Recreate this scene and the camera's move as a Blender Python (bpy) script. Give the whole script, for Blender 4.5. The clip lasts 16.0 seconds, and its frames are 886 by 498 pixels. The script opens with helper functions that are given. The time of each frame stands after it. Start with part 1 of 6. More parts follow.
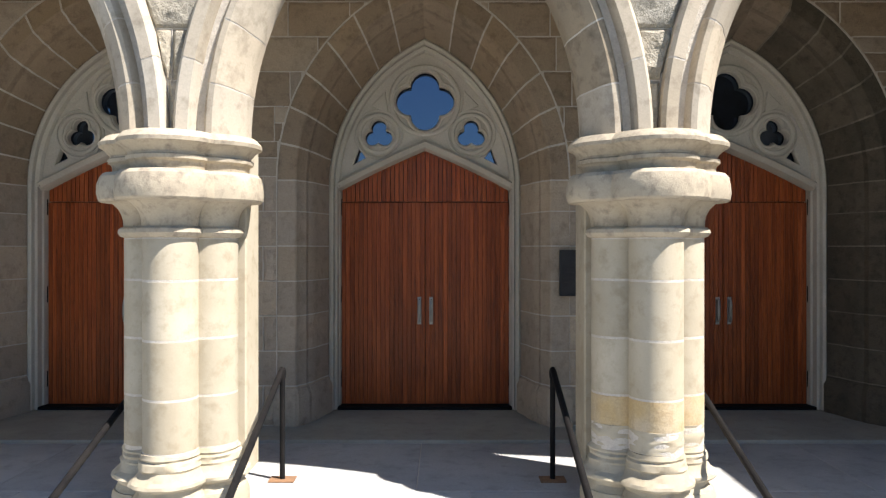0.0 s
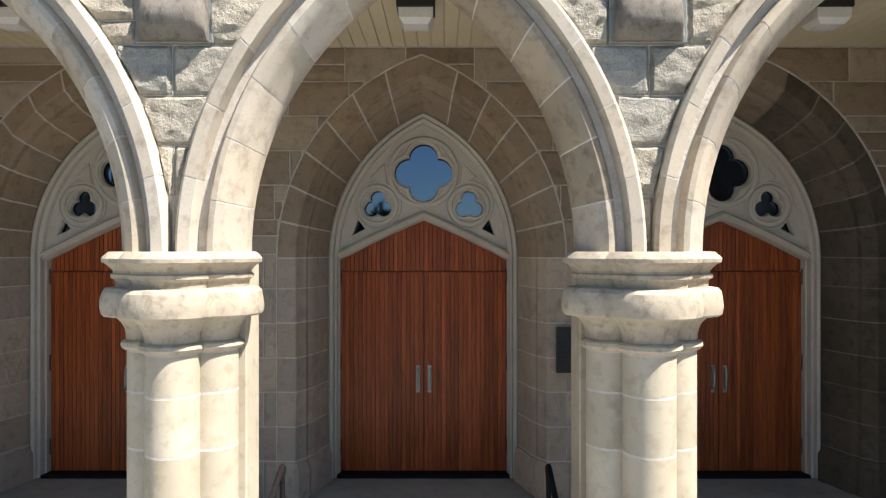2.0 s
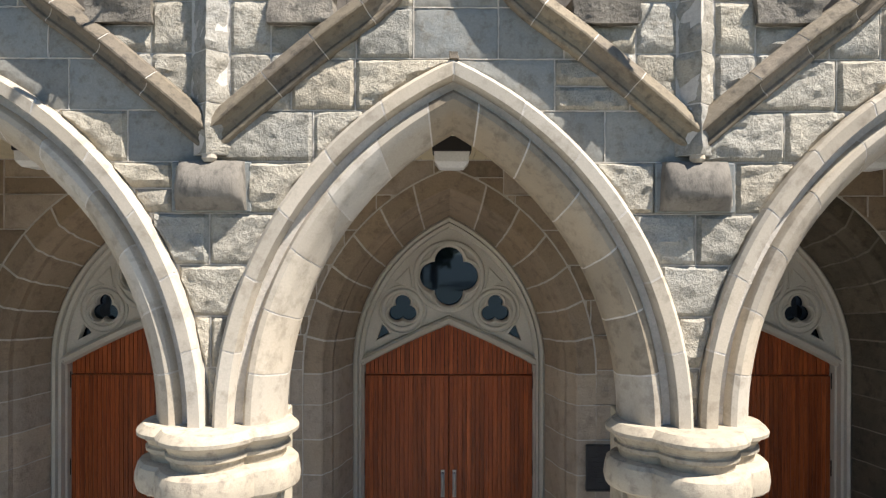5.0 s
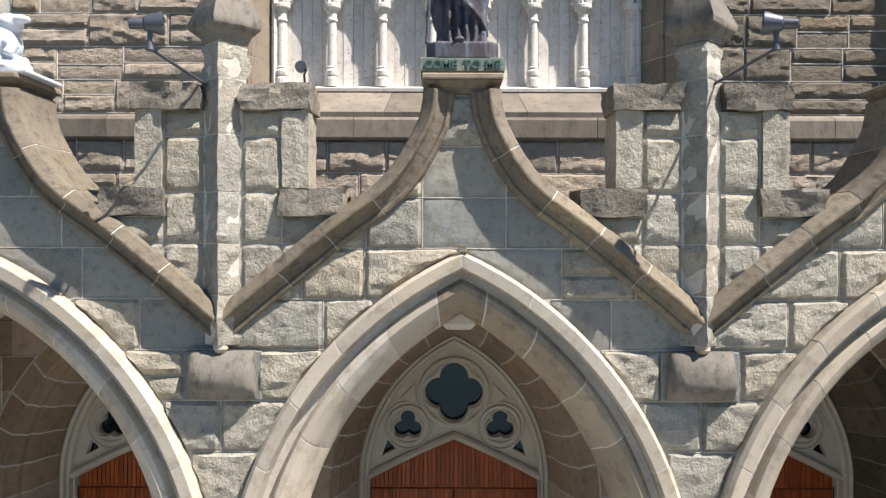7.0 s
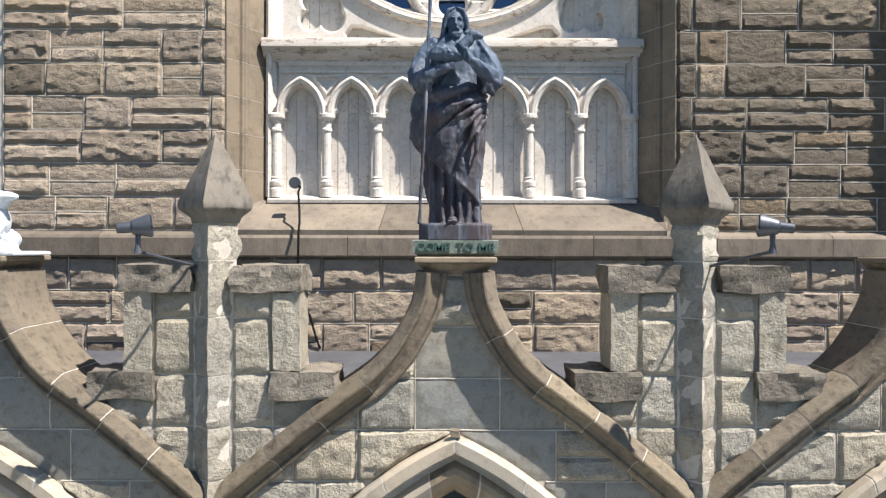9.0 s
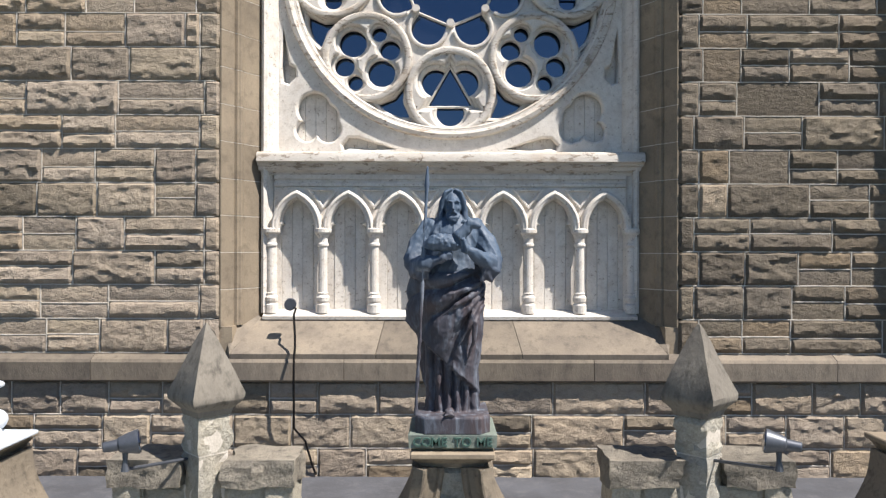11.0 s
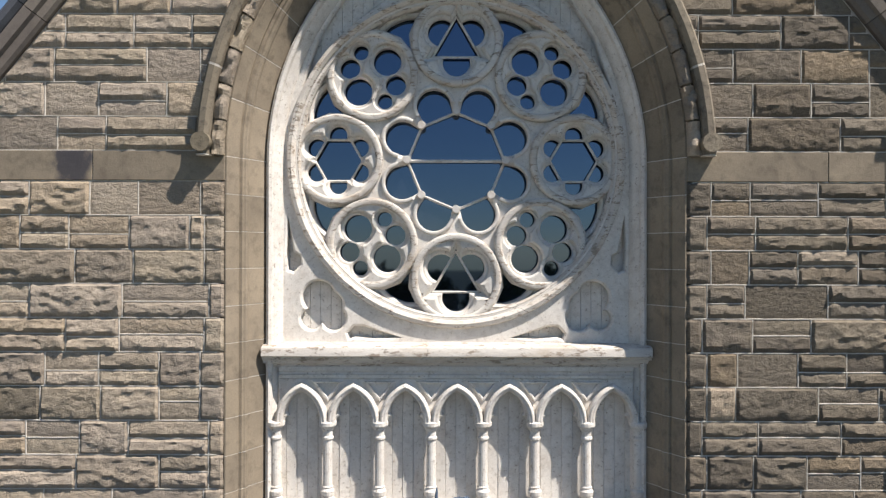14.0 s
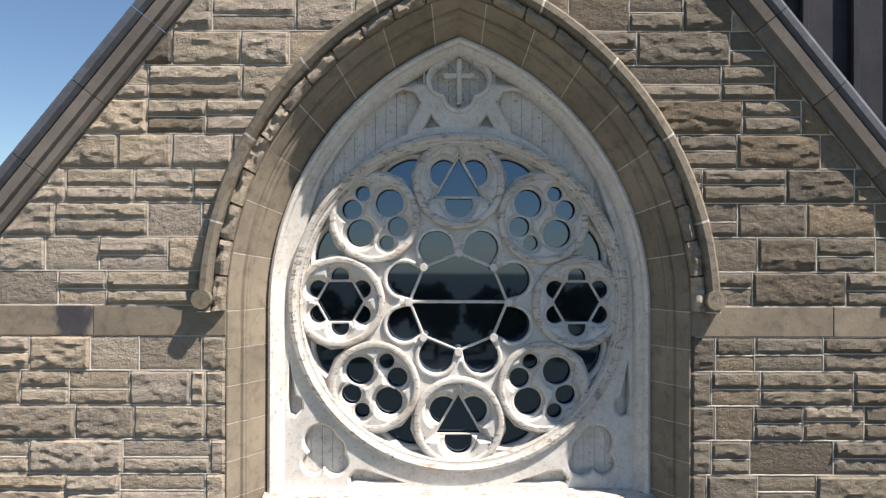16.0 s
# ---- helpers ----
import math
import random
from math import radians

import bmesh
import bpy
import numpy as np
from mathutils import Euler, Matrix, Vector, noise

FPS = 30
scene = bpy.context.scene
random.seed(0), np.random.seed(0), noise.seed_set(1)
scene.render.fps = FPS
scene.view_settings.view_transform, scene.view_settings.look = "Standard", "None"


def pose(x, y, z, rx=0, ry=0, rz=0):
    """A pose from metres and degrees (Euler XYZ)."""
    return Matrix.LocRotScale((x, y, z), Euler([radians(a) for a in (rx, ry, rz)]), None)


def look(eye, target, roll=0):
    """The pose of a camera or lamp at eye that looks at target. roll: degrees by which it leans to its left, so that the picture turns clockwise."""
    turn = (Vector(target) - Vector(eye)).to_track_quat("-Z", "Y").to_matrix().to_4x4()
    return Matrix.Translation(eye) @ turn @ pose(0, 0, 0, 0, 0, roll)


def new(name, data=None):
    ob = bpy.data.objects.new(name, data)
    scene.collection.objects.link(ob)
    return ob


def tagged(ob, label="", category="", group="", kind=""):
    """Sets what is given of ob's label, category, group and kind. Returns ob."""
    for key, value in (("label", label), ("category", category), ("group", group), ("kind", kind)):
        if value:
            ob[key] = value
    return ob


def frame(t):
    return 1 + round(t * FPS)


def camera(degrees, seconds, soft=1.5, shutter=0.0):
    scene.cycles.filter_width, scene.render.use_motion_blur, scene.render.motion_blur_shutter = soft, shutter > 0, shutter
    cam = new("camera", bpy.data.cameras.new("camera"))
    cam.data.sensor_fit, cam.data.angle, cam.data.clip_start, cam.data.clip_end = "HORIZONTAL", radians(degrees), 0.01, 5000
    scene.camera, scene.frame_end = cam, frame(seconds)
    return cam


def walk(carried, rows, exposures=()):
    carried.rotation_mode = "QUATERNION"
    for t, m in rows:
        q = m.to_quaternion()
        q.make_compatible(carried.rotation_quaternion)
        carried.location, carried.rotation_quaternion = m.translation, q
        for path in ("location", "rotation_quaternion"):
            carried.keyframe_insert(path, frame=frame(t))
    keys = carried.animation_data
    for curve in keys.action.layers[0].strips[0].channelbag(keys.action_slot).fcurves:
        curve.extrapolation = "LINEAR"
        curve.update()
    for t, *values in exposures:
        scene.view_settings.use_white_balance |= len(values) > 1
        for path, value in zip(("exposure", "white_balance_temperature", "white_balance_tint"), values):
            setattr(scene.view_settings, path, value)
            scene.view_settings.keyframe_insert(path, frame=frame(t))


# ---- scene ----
cam = camera(62.1, 16.0, soft=1.3)
METRES, EYE, TILT, LEAN, TURN = 9.5, 1.81, 0.0, 0.0, 0.0
ROWS = [
    (0.0, 0.0, 0.0, 0.0, 0.0, 0.0, 0.0),
    (0.5, 0.0003, 0.0002, 0.0212, 0.01, 0.02, 0.03),
    (1.0, 0.0013, -0.0026, 0.0429, 0.03, -0.01, 0.01),
    (1.5, 0.0013, -0.0057, 0.0641, 0.02, -0.01, 0.02),
    (2.0, 0.0023, -0.0093, 0.0831, 0.02, -0.04, 0.0),
    (2.5, -0.0016, -0.0111, 0.1, 0.04, -0.11, -0.02),
    (3.0, -0.0116, -0.0099, 0.1154, 0.06, -0.16, -0.05),
    (5.5, -0.0287, 0.0026, 0.2413, -0.01, -0.24, -0.14),
    (6.0, -0.0298, 0.0, 0.2768, -0.01, -0.24, -0.15),
    (6.5, -0.033, -0.0042, 0.3102, -0.02, -0.17, -0.16),
    (7.0, -0.0346, -0.0047, 0.3425, -0.0, -0.08, -0.16),
    (7.5, -0.0342, -0.0034, 0.3754, -0.02, -0.07, -0.17),
    (8.0, -0.0335, -0.0009, 0.4072, -0.03, -0.04, -0.16),
    (8.5, -0.0318, 0.0011, 0.4401, -0.04, -0.01, -0.15),
    (9.0, -0.0303, 0.0015, 0.4718, -0.05, -0.02, -0.14),
    (11.5, -0.028, 0.0169, 0.6382, -0.06, 0.12, -0.14),
    (12.0, -0.0274, 0.0174, 0.6727, -0.04, 0.14, -0.16),
    (12.5, -0.0281, 0.0205, 0.7082, -0.05, 0.18, -0.16),
    (13.0, -0.0316, 0.0249, 0.7453, -0.05, 0.17, -0.16),
    (13.5, -0.0349, 0.0248, 0.7836, -0.04, 0.2, -0.16),
    (14.0, -0.0351, 0.0202, 0.8227, -0.02, 0.21, -0.15),
    (14.5, -0.034, 0.0191, 0.8628, -0.01, 0.25, -0.15),
    (15.0, -0.0347, 0.0216, 0.9044, 0.03, 0.24, -0.15),
    (15.5, -0.0354, 0.0237, 0.947, 0.05, 0.24, -0.14),
    (16.0, -0.0367, 0.0246, 0.9894, 0.08, 0.23, -0.13),
]
walk(cam, [(t, pose(0, 0, EYE, TILT, LEAN, TURN) @ pose(METRES * x, METRES * y, METRES * z, 90 + pitch, roll, yaw)) for t, x, y, z, yaw, pitch, roll in ROWS], exposures=[(0.0, 1.34), (3.0, 1.38), (6.0, 1.12), (9.0, 0.98), (12.5, 0.79), (14.5, 0.78), (16.0, 0.95)])

# ---- world and sun ----
AXIS = -0.2
BAY = 3.27
SUN_WAY = Vector((2.68, -1.55, 4.75)).normalized()
world = bpy.data.worlds.new("sky")
scene.world = world
world.use_nodes = True
wn = world.node_tree
sky = wn.nodes.new("ShaderNodeTexSky")
sky.sky_type = "NISHITA"
sky.sun_disc = False
sky.sun_elevation = math.asin(SUN_WAY.z)
sky.sun_rotation = math.atan2(SUN_WAY.x, SUN_WAY.y)
sky.air_density, sky.dust_density, sky.ozone_density = 1.0, 0.0, 4.2
wn.links.new(sky.outputs[0], wn.nodes["Background"].inputs[0])
wn.nodes["Background"].inputs[1].default_value = 0.063
sun_data = bpy.data.lights.new("sun", "SUN")
sun_data.energy, sun_data.angle, sun_data.color = 5.0, radians(0.53), (1.0, 0.925, 0.85)
sun = new("sun", sun_data)
sun.matrix_world = look(SUN_WAY * 60, (0, 0, 0))


# ---- materials ----
def links(nt, *pairs):
    for a, b in pairs:
        nt.links.new(a, b)


def material(name, base, alt, dark=None, scale=2.5, grain=70.0, bump=0.35, rough=0.85, vary=0.25, stain=0.35, spec=0.25, metal=0.0, island=False, stretch=(1, 1, 1), depth=0.01, tints=(), peel=0.0, fleck=0.13):
    """Stone, wood or paint: two colours in broad clouds, stains, fine grain and relief, each piece a little different."""
    m = bpy.data.materials.new(name)
    m.use_nodes = True
    nt = m.node_tree
    n = nt.nodes
    bsdf = n["Principled BSDF"]
    tc = n.new("ShaderNodeTexCoord")
    if island:
        rnd = n.new("ShaderNodeNewGeometry").outputs["Random Per Island"]
    else:
        rnd = n.new("ShaderNodeObjectInfo").outputs["Random"]
    mul = n.new("ShaderNodeVectorMath")
    mul.operation = "SCALE"
    mul.inputs[0].default_value = (19.0, 37.0, 11.0)
    add = n.new("ShaderNodeVectorMath")
    mp = n.new("ShaderNodeMapping")
    mp.inputs["Scale"].default_value = stretch
    links(nt, (rnd, mul.inputs["Scale"]), (tc.outputs["Object"], mp.inputs[0]), (mp.outputs[0], add.inputs[0]), (mul.outputs[0], add.inputs[1]))

    def cloud(s, detail=4.0, r=0.55):
        t = n.new("ShaderNodeTexNoise")
        t.inputs["Scale"].default_value, t.inputs["Detail"].default_value, t.inputs["Roughness"].default_value = s, detail, r
        links(nt, (add.outputs[0], t.inputs["Vector"]))
        return t.outputs["Fac"]

    def span(v, lo, hi):
        r = n.new("ShaderNodeMapRange")
        r.inputs[1].default_value, r.inputs[2].default_value = lo, hi
        links(nt, (v, r.inputs[0]))
        return r.outputs[0]

    def blend(f, a, b, how="MIX"):
        x = n.new("ShaderNodeMix")
        x.data_type, x.blend_type = "RGBA", how
        for v, s in ((f, x.inputs[0]), (a, x.inputs[6]), (b, x.inputs[7])):
            if isinstance(v, (float, int)):
                s.default_value = v
            elif isinstance(v, tuple):
                s.default_value = (*v, 1)
            else:
                links(nt, (v, s))
        return x.outputs[2]

    broad, mid, fine = cloud(scale), cloud(scale * 4.5, 6.0, 0.65), cloud(grain, 3.0, 0.7)
    col = blend(span(broad, 0.36, 0.64), base, alt)
    if tints:
        spin = n.new("ShaderNodeMath")
        spin.operation = "MULTIPLY"
        spin.inputs[1].default_value = 7.0
        frac = n.new("ShaderNodeMath")
        frac.operation = "FRACT"
        ramp = n.new("ShaderNodeValToRGB")
        while len(ramp.color_ramp.elements) < len(tints):
            ramp.color_ramp.elements.new(0.5)
        for i, c in enumerate(tints):
            ramp.color_ramp.elements[i].position, ramp.color_ramp.elements[i].color = i / (len(tints) - 1), (*c, 1)
        links(nt, (rnd, spin.inputs[0]), (spin.outputs[0], frac.inputs[0]), (frac.outputs[0], ramp.inputs[0]))
        col = blend(0.6, col, ramp.outputs[0])
    if dark:
        f = n.new("ShaderNodeMath")
        f.operation = "MULTIPLY"
        links(nt, (span(mid, 0.5, 0.72), f.inputs[0]))
        f.inputs[1].default_value = stain
        col = blend(f.outputs[0], col, dark)
    if peel:
        flake = span(cloud(scale * 9, 8.0, 0.75), 0.66 - peel, 0.675 - peel)
        col = blend(flake, col, (0.30, 0.255, 0.21))
        veil = n.new("ShaderNodeMath")
        veil.operation = "MULTIPLY"
        veil.inputs[1].default_value = 4.5 * peel
        links(nt, (span(cloud(scale * 2.2, 7.0, 0.7), 0.5, 0.68), veil.inputs[0]))
        col = blend(veil.outputs[0], col, (0.43, 0.335, 0.24))
    if peel > 0.08:
        vor = n.new("ShaderNodeTexVoronoi")
        vor.feature = "DISTANCE_TO_EDGE"
        vor.inputs["Scale"].default_value = 2.4
        warp = n.new("ShaderNodeVectorMath")
        wob = n.new("ShaderNodeTexNoise")
        wob.inputs["Scale"].default_value, wob.inputs["Detail"].default_value = 5.0, 5.0
        soft = n.new("ShaderNodeVectorMath")
        soft.operation = "SCALE"
        soft.inputs["Scale"].default_value = 0.35
        links(nt, (tc.outputs["Object"], wob.inputs["Vector"]), (wob.outputs["Color"], soft.inputs[0]), (soft.outputs[0], warp.inputs[1]), (tc.outputs["Object"], warp.inputs[0]), (warp.outputs[0], vor.inputs["Vector"]))
        line = n.new("ShaderNodeMath")
        line.operation = "MULTIPLY"
        links(nt, (span(vor.outputs["Distance"], 0.010, 0.004), line.inputs[0]), (span(cloud(scale * 1.3), 0.53, 0.60), line.inputs[1]))
        col = blend(line.outputs[0], col, (0.17, 0.14, 0.115))
    speck = n.new("ShaderNodeMapRange")
    speck.inputs[1].default_value, speck.inputs[2].default_value, speck.inputs[3].default_value, speck.inputs[4].default_value = 0.25, 0.75, 1 - fleck, 1 + fleck * 0.9
    links(nt, (fine, speck.inputs[0]))
    hsv = n.new("ShaderNodeHueSaturation")
    val = n.new("ShaderNodeMapRange")
    val.inputs[3].default_value, val.inputs[4].default_value = 1 - vary / 2, 1 + vary / 2
    both = n.new("ShaderNodeMath")
    both.operation = "MULTIPLY"
    links(nt, (rnd, val.inputs[0]), (val.outputs[0], both.inputs[0]), (speck.outputs[0], both.inputs[1]), (both.outputs[0], hsv.inputs["Value"]), (col, hsv.inputs["Color"]))
    links(nt, (hsv.outputs[0], bsdf.inputs["Base Color"]))
    h = n.new("ShaderNodeMath")
    h.operation = "MULTIPLY_ADD"
    h.inputs[1].default_value = 4.0
    links(nt, (mid, h.inputs[0]), (fine, h.inputs[2]))
    bp = n.new("ShaderNodeBump")
    bp.inputs["Strength"].default_value, bp.inputs["Distance"].default_value = bump, depth * 0.55
    links(nt, (h.outputs[0], bp.inputs["Height"]), (bp.outputs[0], bsdf.inputs["Normal"]))
    bsdf.inputs["Roughness"].default_value = rough
    bsdf.inputs["Metallic"].default_value = metal
    bsdf.inputs["Specular IOR Level"].default_value = spec
    return m


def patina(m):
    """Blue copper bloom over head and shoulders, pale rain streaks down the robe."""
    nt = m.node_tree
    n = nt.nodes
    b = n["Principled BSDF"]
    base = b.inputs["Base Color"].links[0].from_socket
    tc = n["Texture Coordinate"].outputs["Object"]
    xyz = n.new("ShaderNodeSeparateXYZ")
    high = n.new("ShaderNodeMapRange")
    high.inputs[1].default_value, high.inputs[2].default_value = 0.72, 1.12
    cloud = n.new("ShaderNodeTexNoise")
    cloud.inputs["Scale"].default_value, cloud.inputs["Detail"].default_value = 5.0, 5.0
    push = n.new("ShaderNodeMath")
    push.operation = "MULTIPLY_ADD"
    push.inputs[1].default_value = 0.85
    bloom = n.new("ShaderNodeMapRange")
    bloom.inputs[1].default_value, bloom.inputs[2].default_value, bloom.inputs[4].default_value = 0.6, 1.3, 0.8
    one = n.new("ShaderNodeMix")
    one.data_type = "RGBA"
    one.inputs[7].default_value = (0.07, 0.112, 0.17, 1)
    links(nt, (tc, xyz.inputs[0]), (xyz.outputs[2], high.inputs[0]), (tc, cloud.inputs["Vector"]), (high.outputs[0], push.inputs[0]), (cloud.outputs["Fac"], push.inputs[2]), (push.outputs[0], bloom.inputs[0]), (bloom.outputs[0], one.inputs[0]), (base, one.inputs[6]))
    way = n.new("ShaderNodeMapping")
    way.inputs["Scale"].default_value = (16, 16, 1.6)
    run = n.new("ShaderNodeTexNoise")
    run.inputs["Scale"].default_value, run.inputs["Detail"].default_value = 1.0, 4.0
    thin = n.new("ShaderNodeMapRange")
    thin.inputs[1].default_value, thin.inputs[2].default_value, thin.inputs[4].default_value = 0.57, 0.72, 0.65
    two = n.new("ShaderNodeMix")
    two.data_type = "RGBA"
    two.inputs[7].default_value = (0.24, 0.28, 0.34, 1)
    links(nt, (tc, way.inputs[0]), (way.outputs[0], run.inputs["Vector"]), (run.outputs["Fac"], thin.inputs[0]), (thin.outputs[0], two.inputs[0]), (one.outputs[2], two.inputs[6]), (two.outputs[2], b.inputs["Base Color"]))


M_ROCK = material("brown sandstone, rock-faced", (0.380, 0.310, 0.230), (0.294, 0.246, 0.193), (0.118, 0.096, 0.079), scale=2.2, bump=1.0, vary=0.4, stain=0.5, depth=0.016, stretch=(1, 1, 1.5), fleck=0.2, tints=((0.423, 0.332, 0.228), (0.310, 0.265, 0.221), (0.401, 0.334, 0.241), (0.257, 0.217, 0.182), (0.358, 0.305, 0.249)))
M_ROCK_UMBER = material("darker umber sandstone, rock-faced", (0.191, 0.157, 0.113), (0.152, 0.128, 0.100), (0.065, 0.055, 0.047), scale=2.6, bump=0.9, vary=0.45, stain=0.6, fleck=0.2, depth=0.014, stretch=(1, 1, 1.5), tints=((0.235, 0.174, 0.109), (0.152, 0.132, 0.109), (0.196, 0.165, 0.122), (0.126, 0.107, 0.087)))
M_MORTAR = material("pale lime mortar", (0.60, 0.56, 0.50), (0.50, 0.46, 0.40), (0.30, 0.27, 0.23), scale=5, vary=0.0, bump=0.4)
M_GREEN = material("pale grey-green sandstone, rock-faced", (0.345, 0.325, 0.275), (0.405, 0.36, 0.28), (0.135, 0.125, 0.10), scale=2.6, bump=0.9, vary=0.25, stain=0.65, depth=0.016, fleck=0.2, tints=((0.285, 0.29, 0.27), (0.43, 0.38, 0.29), (0.345, 0.33, 0.285), (0.41, 0.355, 0.265), (0.31, 0.305, 0.275)))
M_BLUE = material("smooth blue-grey sandstone", (0.217, 0.231, 0.222), (0.300, 0.283, 0.239), (0.131, 0.109, 0.078), scale=3.0, bump=0.3, vary=0.3, stain=0.65, depth=0.01, fleck=0.13, tints=((0.178, 0.200, 0.204), (0.296, 0.283, 0.244), (0.222, 0.231, 0.222), (0.261, 0.261, 0.239)))
M_LICHEN = material("lichen-pale sandstone, rock-faced", (0.345, 0.33, 0.29), (0.38, 0.345, 0.28), (0.16, 0.14, 0.105), scale=3.4, bump=0.8, vary=0.25, stain=0.7, depth=0.016, fleck=0.2, tints=((0.31, 0.308, 0.285), (0.39, 0.355, 0.285), (0.345, 0.335, 0.295), (0.36, 0.32, 0.24)))
M_DRESS = material("dressed cream sandstone", (0.485, 0.428, 0.345), (0.40, 0.352, 0.28), (0.22, 0.185, 0.14), scale=1.6, bump=0.18, vary=0.26, stain=0.7, fleck=0.09, tints=((0.50, 0.445, 0.365), (0.42, 0.375, 0.305), (0.47, 0.40, 0.30), (0.44, 0.42, 0.375)))
M_DRESS_BROWN = material("darker brown dressed sandstone", (0.36, 0.295, 0.21), (0.27, 0.225, 0.165), (0.12, 0.095, 0.07), scale=1.8, bump=0.18, vary=0.35, stain=0.7, fleck=0.06)
M_PIER = material("weathered cream pier sandstone", (0.455, 0.408, 0.318), (0.385, 0.338, 0.252), (0.26, 0.215, 0.14), scale=2.0, bump=0.12, vary=0.22, stain=0.55, fleck=0.04)
M_SLAB = material("worn grey-green doorstep stone", (0.36, 0.355, 0.31), (0.30, 0.295, 0.26), (0.2, 0.19, 0.16), scale=1.5, bump=0.2, vary=0.1, stain=0.4)
M_COPE = material("weathered brown coping stone", (0.243, 0.203, 0.149), (0.153, 0.131, 0.101), (0.054, 0.047, 0.040), scale=3.2, bump=0.5, vary=0.4, stain=0.8, fleck=0.1, depth=0.012, tints=((0.261, 0.221, 0.162), (0.167, 0.141, 0.111), (0.216, 0.180, 0.123)))
M_TAN = material("smooth tan sandstone", (0.285, 0.235, 0.172), (0.215, 0.178, 0.133), (0.095, 0.077, 0.06), scale=1.8, bump=0.25, vary=0.25, stain=0.55)
# darker and browner than the jambs: dim light high in the porch, put into colour
M_PORCH = material("porch arch sandstone, dim light in its brown", (0.335, 0.25, 0.17), (0.27, 0.205, 0.145), (0.10, 0.076, 0.058), scale=1.8, bump=0.7, vary=0.3, stain=0.5, depth=0.014, tints=((0.335, 0.255, 0.175), (0.285, 0.23, 0.175), (0.34, 0.25, 0.16)))
M_JAMB = material("porch wall grey-brown sandstone", (0.45, 0.365, 0.285), (0.37, 0.305, 0.245), (0.14, 0.115, 0.09), scale=1.8, bump=0.7, vary=0.3, stain=0.45, depth=0.014, tints=((0.45, 0.37, 0.285), (0.39, 0.335, 0.275), (0.45, 0.365, 0.265)))
# darkest porch stone, for the right portal's right half and the wall beyond
M_PORCH_DARK = material("darkest porch sandstone", (0.135, 0.110, 0.081), (0.090, 0.078, 0.059), (0.036, 0.032, 0.027), scale=2.2, bump=0.8, vary=0.4, stain=0.6, depth=0.014)
M_WHITE = material("weathered white paint on wood", (0.698, 0.662, 0.609), (0.604, 0.567, 0.520), (0.315, 0.268, 0.221), scale=3.0, bump=0.25, vary=0.08, rough=0.6, stain=0.4, peel=0.055)
M_PEEL = material("flaking white paint on old wood", (0.65, 0.61, 0.555), (0.54, 0.50, 0.45), (0.28, 0.235, 0.19), scale=1.5, bump=0.5, vary=0.05, rough=0.7, stain=0.55, peel=0.105, stretch=(0.5, 1, 1.6))
M_FRAME = material("cream grey door frame paint", (0.58, 0.54, 0.46), (0.52, 0.48, 0.41), (0.34, 0.31, 0.26), scale=2.0, bump=0.12, vary=0.04, rough=0.55, stain=0.2)
M_DOOR = material("varnished red-brown door boards", (0.44, 0.105, 0.027), (0.27, 0.057, 0.016), (0.055, 0.016, 0.008), scale=3.0, grain=45.0, bump=0.2, rough=0.36, vary=0.5, stain=0.75, spec=0.3, island=True, stretch=(6, 6, 0.35), depth=0.003)
M_SLATE = material("porch floor bluestone", (0.44, 0.445, 0.445), (0.36, 0.365, 0.37), (0.17, 0.16, 0.15), scale=1.4, bump=0.2, vary=0.12, stain=0.4, rough=0.75)
M_CEIL = material("cream painted ceiling boards", (0.66, 0.58, 0.40), (0.62, 0.54, 0.37), None, scale=1.0, bump=0.08, vary=0.05, rough=0.6, island=True)
M_BRONZE = material("purple-brown bronze with blue patina", (0.075, 0.06, 0.066), (0.055, 0.058, 0.075), (0.16, 0.19, 0.24), scale=5.0, grain=60, bump=0.25, rough=0.58, vary=0.0, stain=0.6, spec=0.35, stretch=(1, 1, 0.35), depth=0.008)
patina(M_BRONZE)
M_IRON = material("black painted iron", (0.010, 0.010, 0.011), (0.016, 0.015, 0.015), (0.03, 0.024, 0.02), scale=6.0, bump=0.1, rough=0.5, vary=0.0, stain=0.25, spec=0.04)
M_LEAD = material("dark lead roofing", (0.10, 0.105, 0.12), (0.075, 0.078, 0.088), (0.2, 0.2, 0.21), scale=2.0, bump=0.2, rough=0.6, vary=0.0, stain=0.3)
M_DARK_STONE = material("dark weathered capping stone", (0.245, 0.22, 0.18), (0.155, 0.14, 0.118), (0.055, 0.053, 0.047), scale=4.0, bump=0.7, vary=0.3, stain=0.8, depth=0.016)
M_SPIRE = material("grey stained pinnacle cap stone", (0.224, 0.204, 0.172), (0.152, 0.138, 0.118), (0.056, 0.052, 0.046), scale=3.4, bump=0.35, vary=0.2, stain=0.75, depth=0.01, stretch=(1, 1, 0.5))
M_STRING = material("grey-brown string course stone", (0.228, 0.194, 0.152), (0.160, 0.137, 0.112), (0.073, 0.064, 0.056), scale=2.4, bump=0.35, vary=0.3, stain=0.6, stretch=(1, 1, 0.5))
M_CAP = material("weathered cream capital stone", (0.455, 0.395, 0.30), (0.365, 0.318, 0.245), (0.14, 0.118, 0.10), scale=2.8, bump=0.3, vary=0.14, stain=0.65, fleck=0.08)
M_OCHRE = material("ochre-stained sandstone", (0.50, 0.37, 0.19), (0.52, 0.44, 0.32), (0.30, 0.20, 0.10), scale=3.0, bump=0.3, vary=0.05, stain=0.4)
